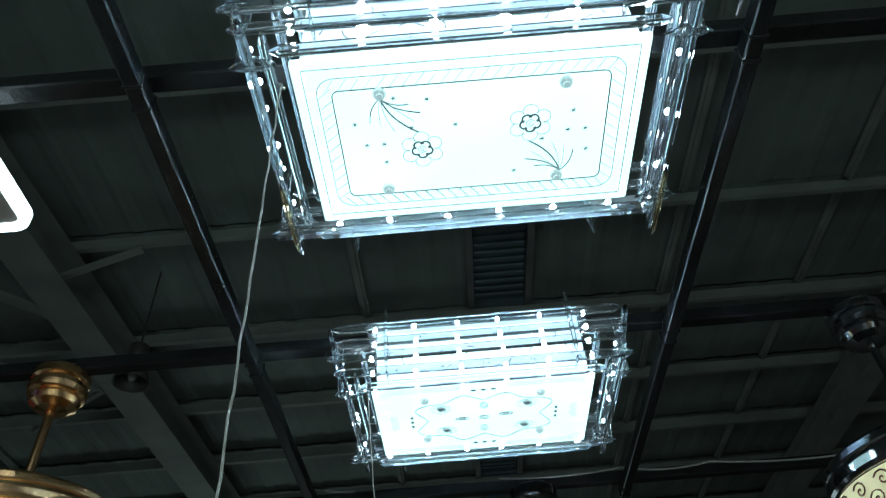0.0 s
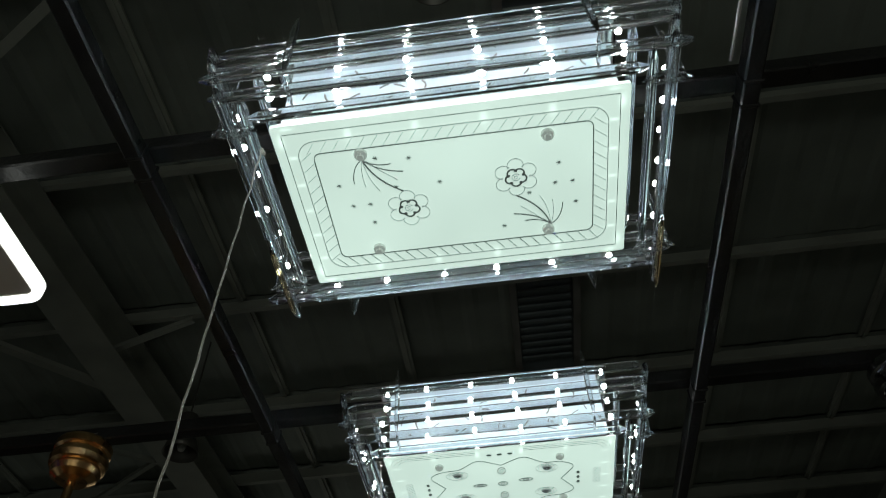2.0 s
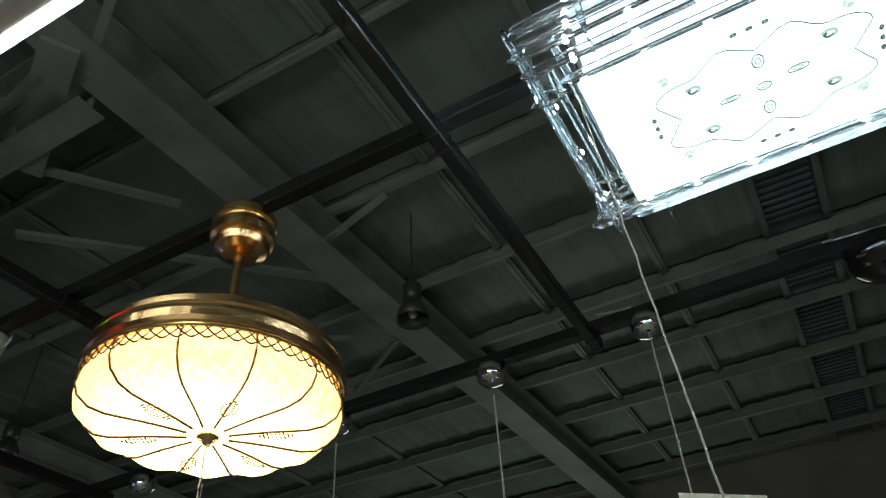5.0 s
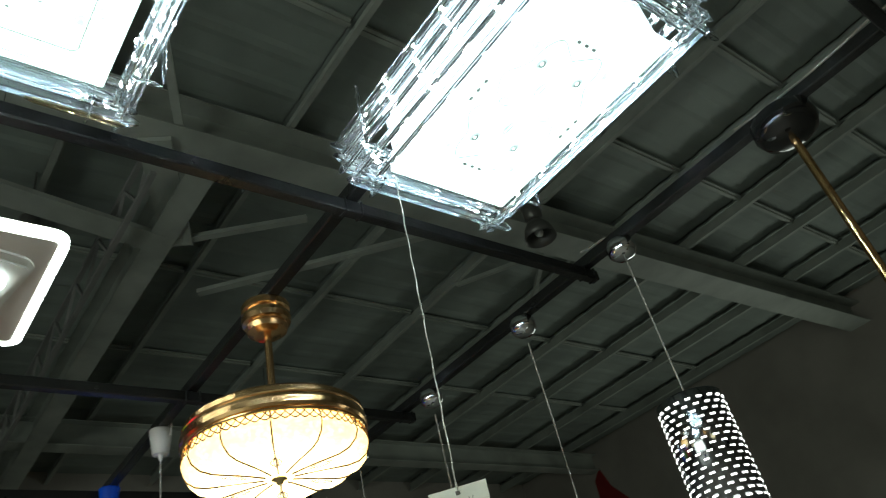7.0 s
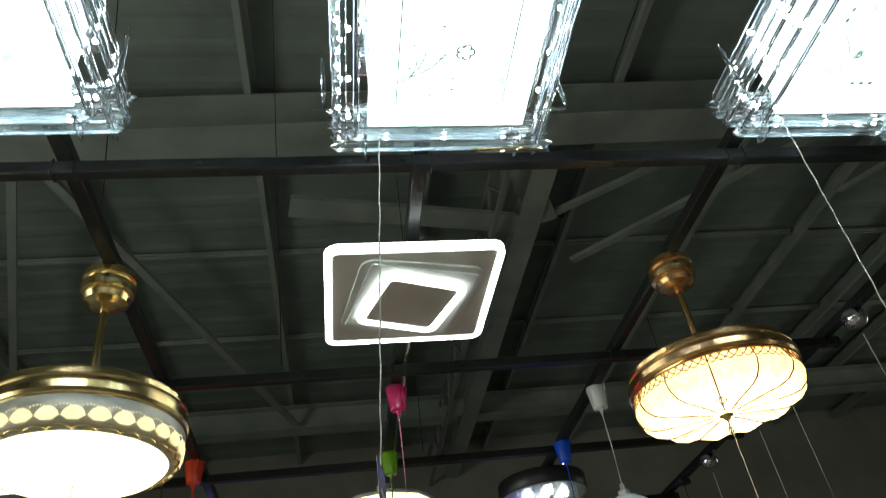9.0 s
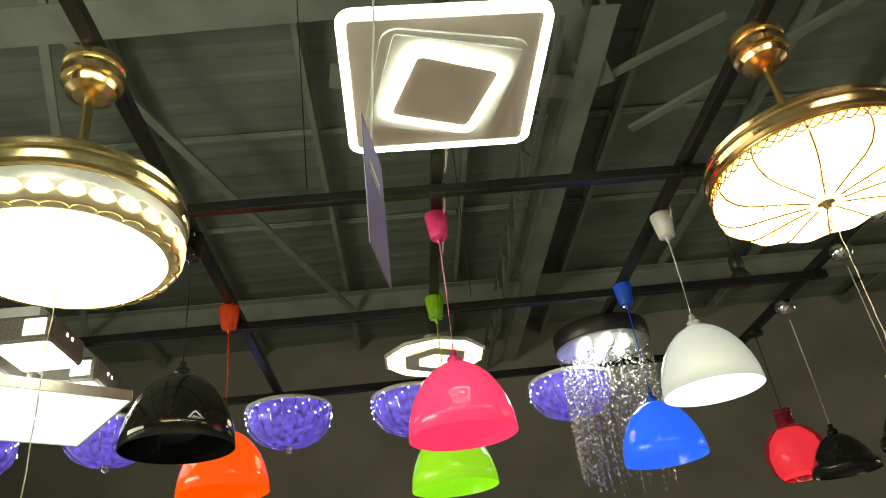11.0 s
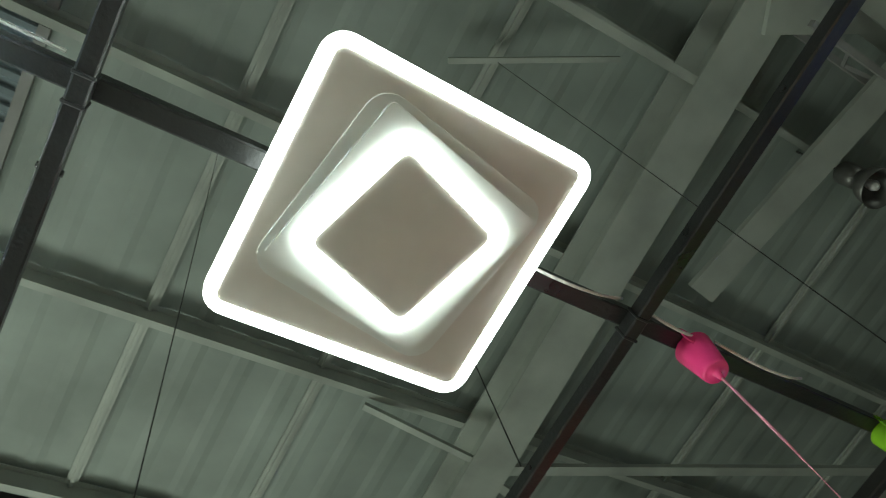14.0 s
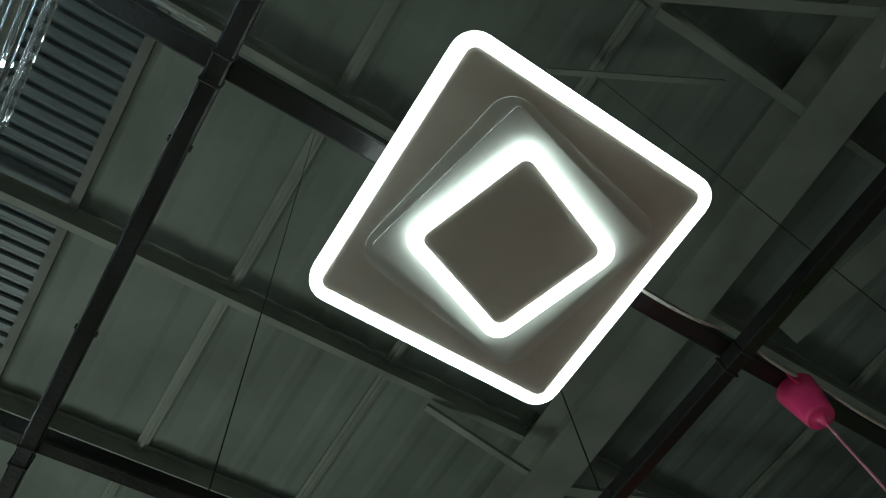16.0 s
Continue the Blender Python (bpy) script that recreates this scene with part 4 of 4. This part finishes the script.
def bowl_lamp(loc, label, metal, ring, pattern, glow):
    """Fan lamp with a pierced ring round a flat lit bowl."""
    lamp = thing("fan_lamp", loc, label, "fan lamp", "fan lamps on rods")
    canopy_and_rod(lamp, metal, 0.706 + 2.21 - loc[2], 0.30)
    r, z = 0.292, 0.185
    motor_housing(lamp, metal, r, z)
    part("pierced_ring", lathe([(0.280, z - 0.0107), (0.285, z - 0.0178), (0.283, z - 0.0534), (0.276, z - 0.0846), (0.262, z - 0.1024), (0.245, z - 0.1050)], 72), ring, lamp, "pierced metal ring", True)
    n = 28 if pattern == "fan" else 24
    for j, (ro, zo, sx, sz) in enumerate(((0.2850, z - 0.066, 0.031, 0.026),) if pattern == "fan" else ((0.2865, z - 0.0445, 0.026, 0.022), (0.2800, z - 0.0801, 0.028, 0.012))):
        bm = bmesh.new()
        if pattern == "fan":
            tilt = pose(0, 0, 0, 0, 8 + 22 * j, 0)
            pts = [(0, -0.4 * sx, -sz * 0.9)] + [(0, -sx * math.cos(radians(18 + 144 * i / 8)), -sz * 0.9 + sz * 1.5 * math.sin(radians(18 + 144 * i / 8))) for i in range(9)] + [(0, 0.4 * sx, -sz * 0.9)]
            k = len(pts)
            vs = [bm.verts.new(tilt @ Vector(p)) for p in pts] + [bm.verts.new(tilt @ (Vector(p) + Vector((-0.004, 0, 0)))) for p in pts]
            bm.faces.new(vs[:k])
            for i in range(k):
                bm.faces.new((vs[i], vs[(i + 1) % k], vs[k + (i + 1) % k], vs[k + i]))
        else:
            merge(bm, tube([(0.0, 0.024 * t * math.cos(9 * t), 0.024 * t * math.sin(9 * t)) for t in [i / 14 for i in range(15)]], 0.0026, 4))
        me = mesh_of(bm, M_CUT if pattern == "fan" else M_LATTICE)
        dot = mesh_of(spheres(bmesh.new(), [(0, 0, 0)], 0.0024, 1), M_CUT)
        for q in range(n):
            a = 360 * (q + 0.5 * j) / n
            share("cut_fan" if pattern == "fan" else "scroll", me, lamp, pose(0, 0, 0, 0, 0, a) @ Matrix.Translation((ro, 0, zo)), "lit cut-out fan" if pattern == "fan" else "dark scroll filigree")
            if pattern == "fan" and not j:
                for d in range(-2, 3):
                    share("cut_dot", dot, lamp, pose(0, 0, 0, 0, 0, a + d * 1.7 + 7.5) @ Matrix.Translation((ro - 0.001, 0, zo + 0.021 - 0.0012 * d * d)))
    bm = bmesh.new()
    n = 28
    for k in range(n):
        a = 2 * math.pi * (k + 0.5) / n
        pts = [(0.257 * math.cos(a) + 0.030 * (math.cos(t) * -math.sin(a) + 0.55 * math.sin(t) * math.cos(a)),
                0.257 * math.sin(a) + 0.030 * (math.cos(t) * math.cos(a) + 0.55 * math.sin(t) * math.sin(a)), z - 0.1059 + 0.004 * math.sin(t)) for t in [math.pi * i / 8 for i in range(9)]]
        merge(bm, tube(pts, 0.003, 5))
    part("scallop_trim", bm, M_LATTICE if pattern == "scroll" else metal, lamp, "scalloped metal trim")
    part("bowl", lathe([(0.246, z - 0.0997), (0.242, z - 0.1086), (0.226, z - 0.1246), (0.19, z - 0.1406), (0.12, z - 0.1566), (0.05, z - 0.1620), (0, z - 0.1629)], 64), glow, lamp, "flat lit ivory bowl", True)
    flatten(lamp, 0.93, 0.975)
    return lamp


bowl_lamp((-0.525, -0.985, 2.195), "brass fan lamp with a pierced ring round a lit bowl", M_BRASS, M_SILVER, "fan", M_BOWL)
bowl_lamp((1.825, 0.985, 2.195), "dark chrome fan lamp with dark scrolls round a lit bowl", M_GUN, M_CUT, "scroll", M_BOWL)

lamp = thing("rod_pendant", (0.88, 2.04, TZ + 0.016), "small bell pendant on a copper rod under a black canopy", "pendant lamp", "pendants along the far tube")
part("canopy", lathe([(0, 0), (0.085, 0), (0.098, -0.012), (0.10, -0.055), (0.085, -0.085), (0.05, -0.105), (0, -0.11)], 36), M_BLACK, lamp, "black stepped canopy", True)
part("rod", lathe([(0.013, -0.10), (0.013, -0.80)], 14), M_GOLD, lamp, "copper-coloured rod", True)
part("shade", lathe([(0.02, -0.79), (0.06, -0.81), (0.10, -0.86), (0.115, -0.93), (0.111, -0.93), (0.095, -0.86), (0.05, -0.82)], 32), M_BLACK, lamp, "black bell shade", True)


# ---- round amber lamp beside the chrome fan lamp ----
lamp = thing("round_ceiling_lamp", (1.80, 0.0, 2.68), "round amber-lit glass ceiling lamp with a beaded bronze rim", "ceiling lamp")
part("rim", lathe([(0.272, -0.004), (0.288, -0.006), (0.293, 0.008), (0.288, 0.022), (0.27, 0.05)], 64), M_LATTICE, lamp, "bronze rim", True)
bead = mesh_of(spheres(bmesh.new(), [(0, 0, 0)], 0.0055, 1), M_BRASS, True)
for k in range(72):
    share("bead", bead, lamp, pose(0.287 * math.cos(math.tau * k / 72), 0.287 * math.sin(math.tau * k / 72), -0.009), "small brass bead")
part("shade", lathe([(0.274, 0.0), (0.262, -0.020), (0.22, -0.045), (0.13, -0.066), (0.0, -0.074)], 64), M_AMBER, lamp, "amber-lit frosted glass bowl", True)
part("base_plate", lathe([(0.27, 0.05), (0.16, 0.08), (0.15, 0.236), (0, 0.236)], 40), M_DARKMETAL, lamp)


# ---- pendants ----
def pendant(loc, low, colour, cord_mat, label, lining, r=0.192, h=0.268, kind="dome_pendant", cap=True, cap_mat=None, shade_mat=None, category="pendant lamp", group="coloured dome pendants"):
    """A cup at the grid, a cord and a bell-shaped shade. loc is under the tube, low the height of the shade's rim."""
    lamp = thing(kind, loc, label, category, group)
    rim = low - loc[2]
    top = rim + h
    if cap:
        part("cap", lathe([(0, 0), (0.046, 0), (0.0475, 0), (0.049, -0.003), (0.049, -0.005), (0.0485, -0.010), (0.035, -0.104), (0.034, -0.108), (0.032, -0.111), (0.029, -0.112), (0.012, -0.1125), (0.009, -0.122), (0.006, -0.136), (0, -0.136)], 32), cap_mat or colour, lamp, "tapered plastic ceiling cup", True)
        part("loop", tube([(0.038 + 0.022 * math.cos(t), 0.025, -0.004 + 0.030 * math.sin(t)) for t in [math.pi * (i / 10 * 1.5 - 0.5) for i in range(11)]], 0.003, 5), cap_mat or colour, lamp)
    part("cord", tube([(0, 0, -0.11), (0.001, 0.002, (top - 0.08) * 0.5), (0, 0, top + 0.03)], 0.0032, 6), cord_mat, lamp, "thin lamp cord")
    part("socket", lathe([(0, top + 0.05), (0.012, top + 0.05), (0.015, top + 0.025), (0.026, top + 0.022), (0.028, top - 0.004), (0, top - 0.004)], 20), colour, lamp, "", True)
    prof = [(0.026, top), (0.055, top - 0.010), (0.092, top - 0.034), (0.125, top - 0.068), (0.153, top - 0.112), (0.174, top - 0.160), (0.187, top - 0.21 * h / 0.268), (0.192, rim)]
    k = r / 0.192
    outer = [(a * k, top - (top - b) * 1.0) for a, b in prof]
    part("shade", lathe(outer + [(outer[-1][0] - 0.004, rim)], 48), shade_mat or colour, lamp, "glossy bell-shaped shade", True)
    part("lining", lathe([(max(a - 0.005, 0.01), b - 0.003) for a, b in outer[:-1]] + [(outer[-1][0] - 0.004, rim + 0.0005)], 48), lining, lamp, "white lining", True)
    part("bulb", spheres(bmesh.new(), [(0, 0, top - 0.09)], 0.03, 2), M_INNER, lamp, "", True)
    return lamp


ZC = TZ + 0.016
# shade_mat has the shade's glow put in as emission
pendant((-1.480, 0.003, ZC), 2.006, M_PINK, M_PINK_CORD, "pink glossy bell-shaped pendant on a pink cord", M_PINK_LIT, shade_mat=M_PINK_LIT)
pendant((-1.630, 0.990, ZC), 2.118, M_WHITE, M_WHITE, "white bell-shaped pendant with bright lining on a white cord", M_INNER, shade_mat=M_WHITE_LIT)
pendant((-1.480, -0.975, ZC), 2.062, M_BLACK, M_CORD_BLACK, "black glossy bell-shaped pendant on a black cord", M_BLACK)
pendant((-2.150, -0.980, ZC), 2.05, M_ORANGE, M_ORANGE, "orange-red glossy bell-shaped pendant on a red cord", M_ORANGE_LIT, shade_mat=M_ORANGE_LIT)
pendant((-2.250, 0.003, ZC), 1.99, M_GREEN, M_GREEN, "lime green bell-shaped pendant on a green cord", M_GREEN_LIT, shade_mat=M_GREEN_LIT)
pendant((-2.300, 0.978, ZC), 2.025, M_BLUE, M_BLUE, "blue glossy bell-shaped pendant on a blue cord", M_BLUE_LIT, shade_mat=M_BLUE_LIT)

# pendants along the far tube, on chrome cups
CAPS = [(-1.05, M_BLACK, 1.92, 0.16, M_BLACK, "black glass dome pendant on a grey cord with a chrome cup"),
        (-1.72, M_BLACK, 1.91, 0.16, M_GREENLIT, "black glass dome pendant with a green-lit lining on a grey cord"),
        (-2.08, M_BLACK, 1.93, 0.17, M_BLACK, "black dome pendant hanging on a grey cord"),
        (-2.73, M_BLACK, 1.95, 0.17, M_BLACK, "black dome pendant beside a red ribbed one"),
        (-0.385, M_WHITE, 1.91, 0.09, M_INNER, "small white cone pendant on a grey cord")]
for x, m, low, r, lining, label in CAPS:
    lamp = pendant((x, 2.04, ZC), low, m, M_CORD, label, lining, r=r, h=0.2, cap=False, group="pendants along the far tube")
    part("cup", lathe([(0, 0), (0.05, 0), (0.056, -0.02), (0.052, -0.05), (0.035, -0.068), (0.01, -0.074), (0, -0.074)], 28), M_CHROME, lamp, "polished chrome ceiling cup", True)

lamp = thing("ribbed_pendant", (-3.16, 2.04, ZC), "red ribbed glass pendant on a black cord", "pendant lamp", "pendants along the far tube")
part("cup", lathe([(0, 0), (0.05, 0), (0.05, -0.02), (0, -0.03)], 20), M_DARKMETAL, lamp)
part("cord", tube([(0, 0, 0), (0, 0, -0.52)], 0.003, 6), M_CORD_BLACK, lamp)
part("neck", lathe([(0.05 + 0.004 * (i % 2), -0.50 - 0.012 * i) for i in range(9)], 28), M_REDGLASS, lamp, "ribbed red glass neck")
part("shade", lathe([(0.055, -0.60), (0.11, -0.63), (0.15, -0.69), (0.165, -0.77), (0.15, -0.85), (0.11, -0.90)], 40, lambda a, i: (1 + 0.035 * math.cos(a * 20), 0)), M_REDGLASS, lamp, "ribbed red glass shade", True)

part("inner_shade", lathe([(0, -0.64), (0.05, -0.65), (0.09, -0.69), (0.11, -0.76), (0.105, -0.84), (0.09, -0.87)], 32), M_REDCORE, lamp, "pink-lit inner glass", True)

lamp = thing("cylinder_pendant", (0.18, 2.04, ZC), "perforated silver cylinder pendant, lit below, on a grey cord", "pendant lamp", "pendants along the far tube")
part("cup", lathe([(0, 0), (0.05, 0), (0.056, -0.02), (0.052, -0.05), (0.035, -0.068), (0, -0.074)], 28), M_CHROME, lamp, "polished chrome ceiling cup", True)
part("cord", tube([(0, 0, -0.06), (0, 0, -0.65)], 0.003, 6), M_CORD, lamp)
part("cylinder", lathe([(0, -0.64), (0.10, -0.64), (0.105, -0.645), (0.105, -1.01), (0.101, -1.01)], 40), M_GUN, lamp, "polished dark silver cylinder", True)
SLOT = mesh_of(boxed(-0.0015, 0.0015, -0.0085, 0.0085, -0.0028, 0.0028), M_BLOCK)
for i in range(16):
    for k in range(18):
        a = 2 * math.pi * (k + 0.5 * (i % 2)) / 18
        share("slot", SLOT, lamp, pose(0.1055 * math.cos(a), 0.1055 * math.sin(a), -0.67 - i * 0.0208, 0, 0, math.degrees(a)), "lit slot")
part("diffuser", lathe([(0, -1.006), (0.101, -1.006), (0.101, -1.002), (0, -1.002)], 40), M_BLOCK, lamp, "lit white diffuser")


# ---- lamps at the far end of the grid ----
lamp = thing("bead_chandelier", (-2.90, 0.985, 2.916), "round chrome chandelier with strings of crystal beads", "chandelier")
part("canopy", lathe([(0, 0), (0.27, 0), (0.275, -0.01), (0.275, -0.095), (0.27, -0.10)], 56), M_DARKMETAL, lamp, "dark round canopy", True)
part("mirror_plate", lathe([(0.27, -0.10), (0.26, -0.104), (0, -0.104)], 56), M_PLATED, lamp, "satin nickel underside")
for k in range(7):
    a = 2 * math.pi * k / 6
    p = (0.13 * math.cos(a), 0.13 * math.sin(a)) if k < 6 else (0, 0)
    part("downlight", lathe([(0, -0.130), (0.018, -0.126), (0.027, -0.114), (0.027, -0.10)], 16), M_DOWN, lamp, "lit round downlight").matrix_local = pose(*p, 0)
jit = random.Random(11)
beads, threads = bmesh.new(), bmesh.new()
ICO = bmesh.new()
bmesh.ops.create_icosphere(ICO, subdivisions=1, radius=1)
ico_v = [v.co.copy() for v in ICO.verts]
ico_f = [[v.index for v in f.verts] for f in ICO.faces]
ICO.free()
for ring_r, n in ((0.258, 38), (0.215, 26), (0.15, 14)):
    for k in range(n):
        a = 2 * math.pi * (k + jit.random() * 0.5) / n
        x, y = ring_r * math.cos(a), ring_r * math.sin(a)
        z, end = -0.15 - jit.random() * 0.10, -0.62 - 0.30 * jit.random()
        merge(threads, tube([(x, y, -0.104), (x, y, end)], 0.0006, 3))
        while z > end:
            r = jit.choice((0.007, 0.009, 0.0105))
            c = Vector((x + jit.uniform(-0.004, 0.004), y + jit.uniform(-0.004, 0.004), z))
            vs = [beads.verts.new(c + v * r) for v in ico_v]
            for f in ico_f:
                beads.faces.new([vs[q] for q in f])
            z -= jit.uniform(0.026, 0.05)
part("bead_curtain", beads, M_BEAD, lamp, "clear crystal beads on threads")["kind"] = "stuff"
part("thread_curtain", threads, M_CHROME, lamp, "thin steel threads")["kind"] = "stuff"

lamp = thing("disc_lamp", (-2.74, 0.0, 2.785), "warm-lit round LED ceiling lamp with a hexagonal core", "ceiling lamp")
part("rim", lathe([(0.275, 0.0), (0.287, 0.006), (0.285, 0.018), (0.16, 0.03), (0.06, 0.034), (0, 0.034)], 10), M_TIER, lamp, "", True)
part("lit_ring", lathe([(0.262, 0.002), (0.25, -0.008), (0.18, -0.006), (0.17, 0.004)], 48), M_DISC, lamp, "lit warm ring", True)
part("hex_plate", lathe([(0.19, 0.003), (0.185, -0.010), (0.10, -0.012)], 6), M_TAUPE, lamp, "taupe hexagonal plate")
part("hex_core", lathe([(0.10, -0.012), (0.095, -0.016), (0, -0.016)], 6), M_DISC, lamp, "lit hexagonal core")
part("stem", lathe([(0.05, 0.033), (0.05, 0.131)], 16), M_WHITE, lamp)


def violet_basket(loc):
    lamp = thing("crystal_basket_lamp", loc, "violet-lit crystal basket ceiling lamp", "ceiling lamp", "violet crystal baskets")
    part("plate", lathe([(0, 0.0), (0.24, 0.0), (0.265, -0.012), (0.265, -0.03), (0, -0.03)], 40), M_WHITE, lamp, "pale round plate", True)
    prof = [(0.255, -0.03), (0.255, -0.09), (0.235, -0.15), (0.19, -0.20), (0.12, -0.235), (0.03, -0.25)]
    part("basket", lathe([(a * 0.96, b) for a, b in prof], 40), M_VIOLET, lamp, "violet-lit crystal basket", True)
    for k in range(20):
        a = 2 * math.pi * k / 20
        bm = tube([(r * math.cos(a), r * math.sin(a), z) for r, z in prof], 0.006, 5)
        part("crystal_arm", bm, M_CRYSTAL, lamp)
    led = mesh_of(spheres(bmesh.new(), [(0, 0, 0)], 0.0048, 1), M_VIOLET_BEAD)
    for k in range(40):
        share("led_bead", led, lamp, pose(0.262 * math.cos(2 * math.pi * k / 40), 0.262 * math.sin(2 * math.pi * k / 40), -0.042 - 0.024 * (k * 7 % 4)), "small violet light")
    part("drop", lathe([(0, -0.24), (0.03, -0.255), (0.022, -0.28), (0, -0.30)], 14), M_BEAD, lamp, "clear crystal drop")
    part("stem", lathe([(0.03, 0), (0.03, 0.05)], 12), M_WHITE, lamp)
    return lamp


basket = violet_basket((-3.40, -0.90, 2.82))
for y in (-1.98, -0.13, 0.87, -2.8):
    copy_thing(basket, pose(-3.40, y, 2.82, 0, 0, y * 40))

lamp = thing("block_lamp", (-2.15, -2.0, 2.80), "LED ceiling lamp of lit white blocks over a frosted plate", "ceiling lamp")
plate = part("plate", boxed(-0.40, 0.40, -0.40, 0.40, 0, 0.045, bevel=0.003), M_PLATE, lamp, "frosted acrylic plate, lit cool white")
plate.matrix_local = pose(-0.29, -0.05, -0.215, 0, 0, 38.6)
share("plate_frame", mesh_of(slab(rounded(0.408, 0.408, 0.006, 2), -0.003, 0.048, rounded(0.401, 0.401, 0.004, 2)), M_SILVER), plate)
for bx, by, bz in ((0.19, 0.25, -0.005), (-0.28, 0.25, -0.012), (0.06, -0.05, -0.03), (-0.36, -0.07, -0.022)):
    body = part("block", boxed(bx - 0.16, bx + 0.16, by - 0.13, by + 0.13, bz - 0.125, bz, bevel=0.014), M_PERF, lamp, "brown perforated block body")
    share("lit_face", mesh_of(slab(rounded(0.148, 0.118, 0.02, 4, bx, by), bz - 0.129, bz - 0.124), M_BLOCK), body, None, "lit white face")
    share("lit_end", mesh_of(boxed(bx + 0.159, bx + 0.163, by + 0.01, by + 0.10, bz - 0.095, bz - 0.022, bevel=0.0015), M_BLOCK), body, None, "lit end window")
    share("lit_end", mesh_of(boxed(bx - 0.163, bx - 0.159, by + 0.05, by + 0.10, bz - 0.095, bz - 0.022, bevel=0.0015), M_BLOCK), body, None, "lit end window")
    for k in (-1, 1):
        share("lit_hole", mesh_of(boxed(bx + k * 0.024 - 0.008, bx + k * 0.024 + 0.008, by + 0.1295, by + 0.1325, bz - 0.055, bz - 0.039, bevel=0.001), M_BLOCK), body)
part("core", boxed(-0.46, 0.32, -0.16, 0.30, -0.03, 0.05), M_WHITE, lamp)
part("stem", boxed(-0.32, -0.26, -0.08, -0.02, -0.172, 0.0), M_WHITE, lamp)
part("hanger", boxed(-0.03, 0.03, -0.13, -0.07, 0.05, 0.116), M_DARKMETAL, lamp)


# ---- high-bay lamps under the rafters ----
def high_bay(loc, up):
    lamp = thing("high_bay_lamp", loc, "dark unlit bell-shaped high-bay lamp hanging under the roof", "industrial lamp", "high-bay lamps")
    part("bell", lathe([(0.06, 0.27), (0.11, 0.25), (0.17, 0.15), (0.205, 0.0), (0.199, 0.0), (0.16, 0.14), (0.10, 0.23), (0.0, 0.24)], 32), M_BAY, lamp, "dark metal bell", True)
    part("ballast", lathe([(0, 0.52), (0.10, 0.52), (0.115, 0.50), (0.115, 0.31), (0.06, 0.27), (0, 0.27)], 20), M_BAY, lamp, "", True)
    part("bulb", lathe([(0, 0.03), (0.035, 0.045), (0.055, 0.09), (0.045, 0.15), (0.028, 0.20), (0.028, 0.235)], 18), M_BULB_OFF, lamp, "unlit pale bulb", True)
    part("rod", lathe([(0.012, 0.45), (0.012, up)], 8), M_BAY, lamp)
    return lamp


for x, y, z in ((-3.1, 6.1, 6.45), (-6.0, 1.0, 6.95), (-9.6, 5.58, 6.2), (0.52, 1.24, 6.95)):
    high_bay((x, y, z), ROOF + 0.02 - z)
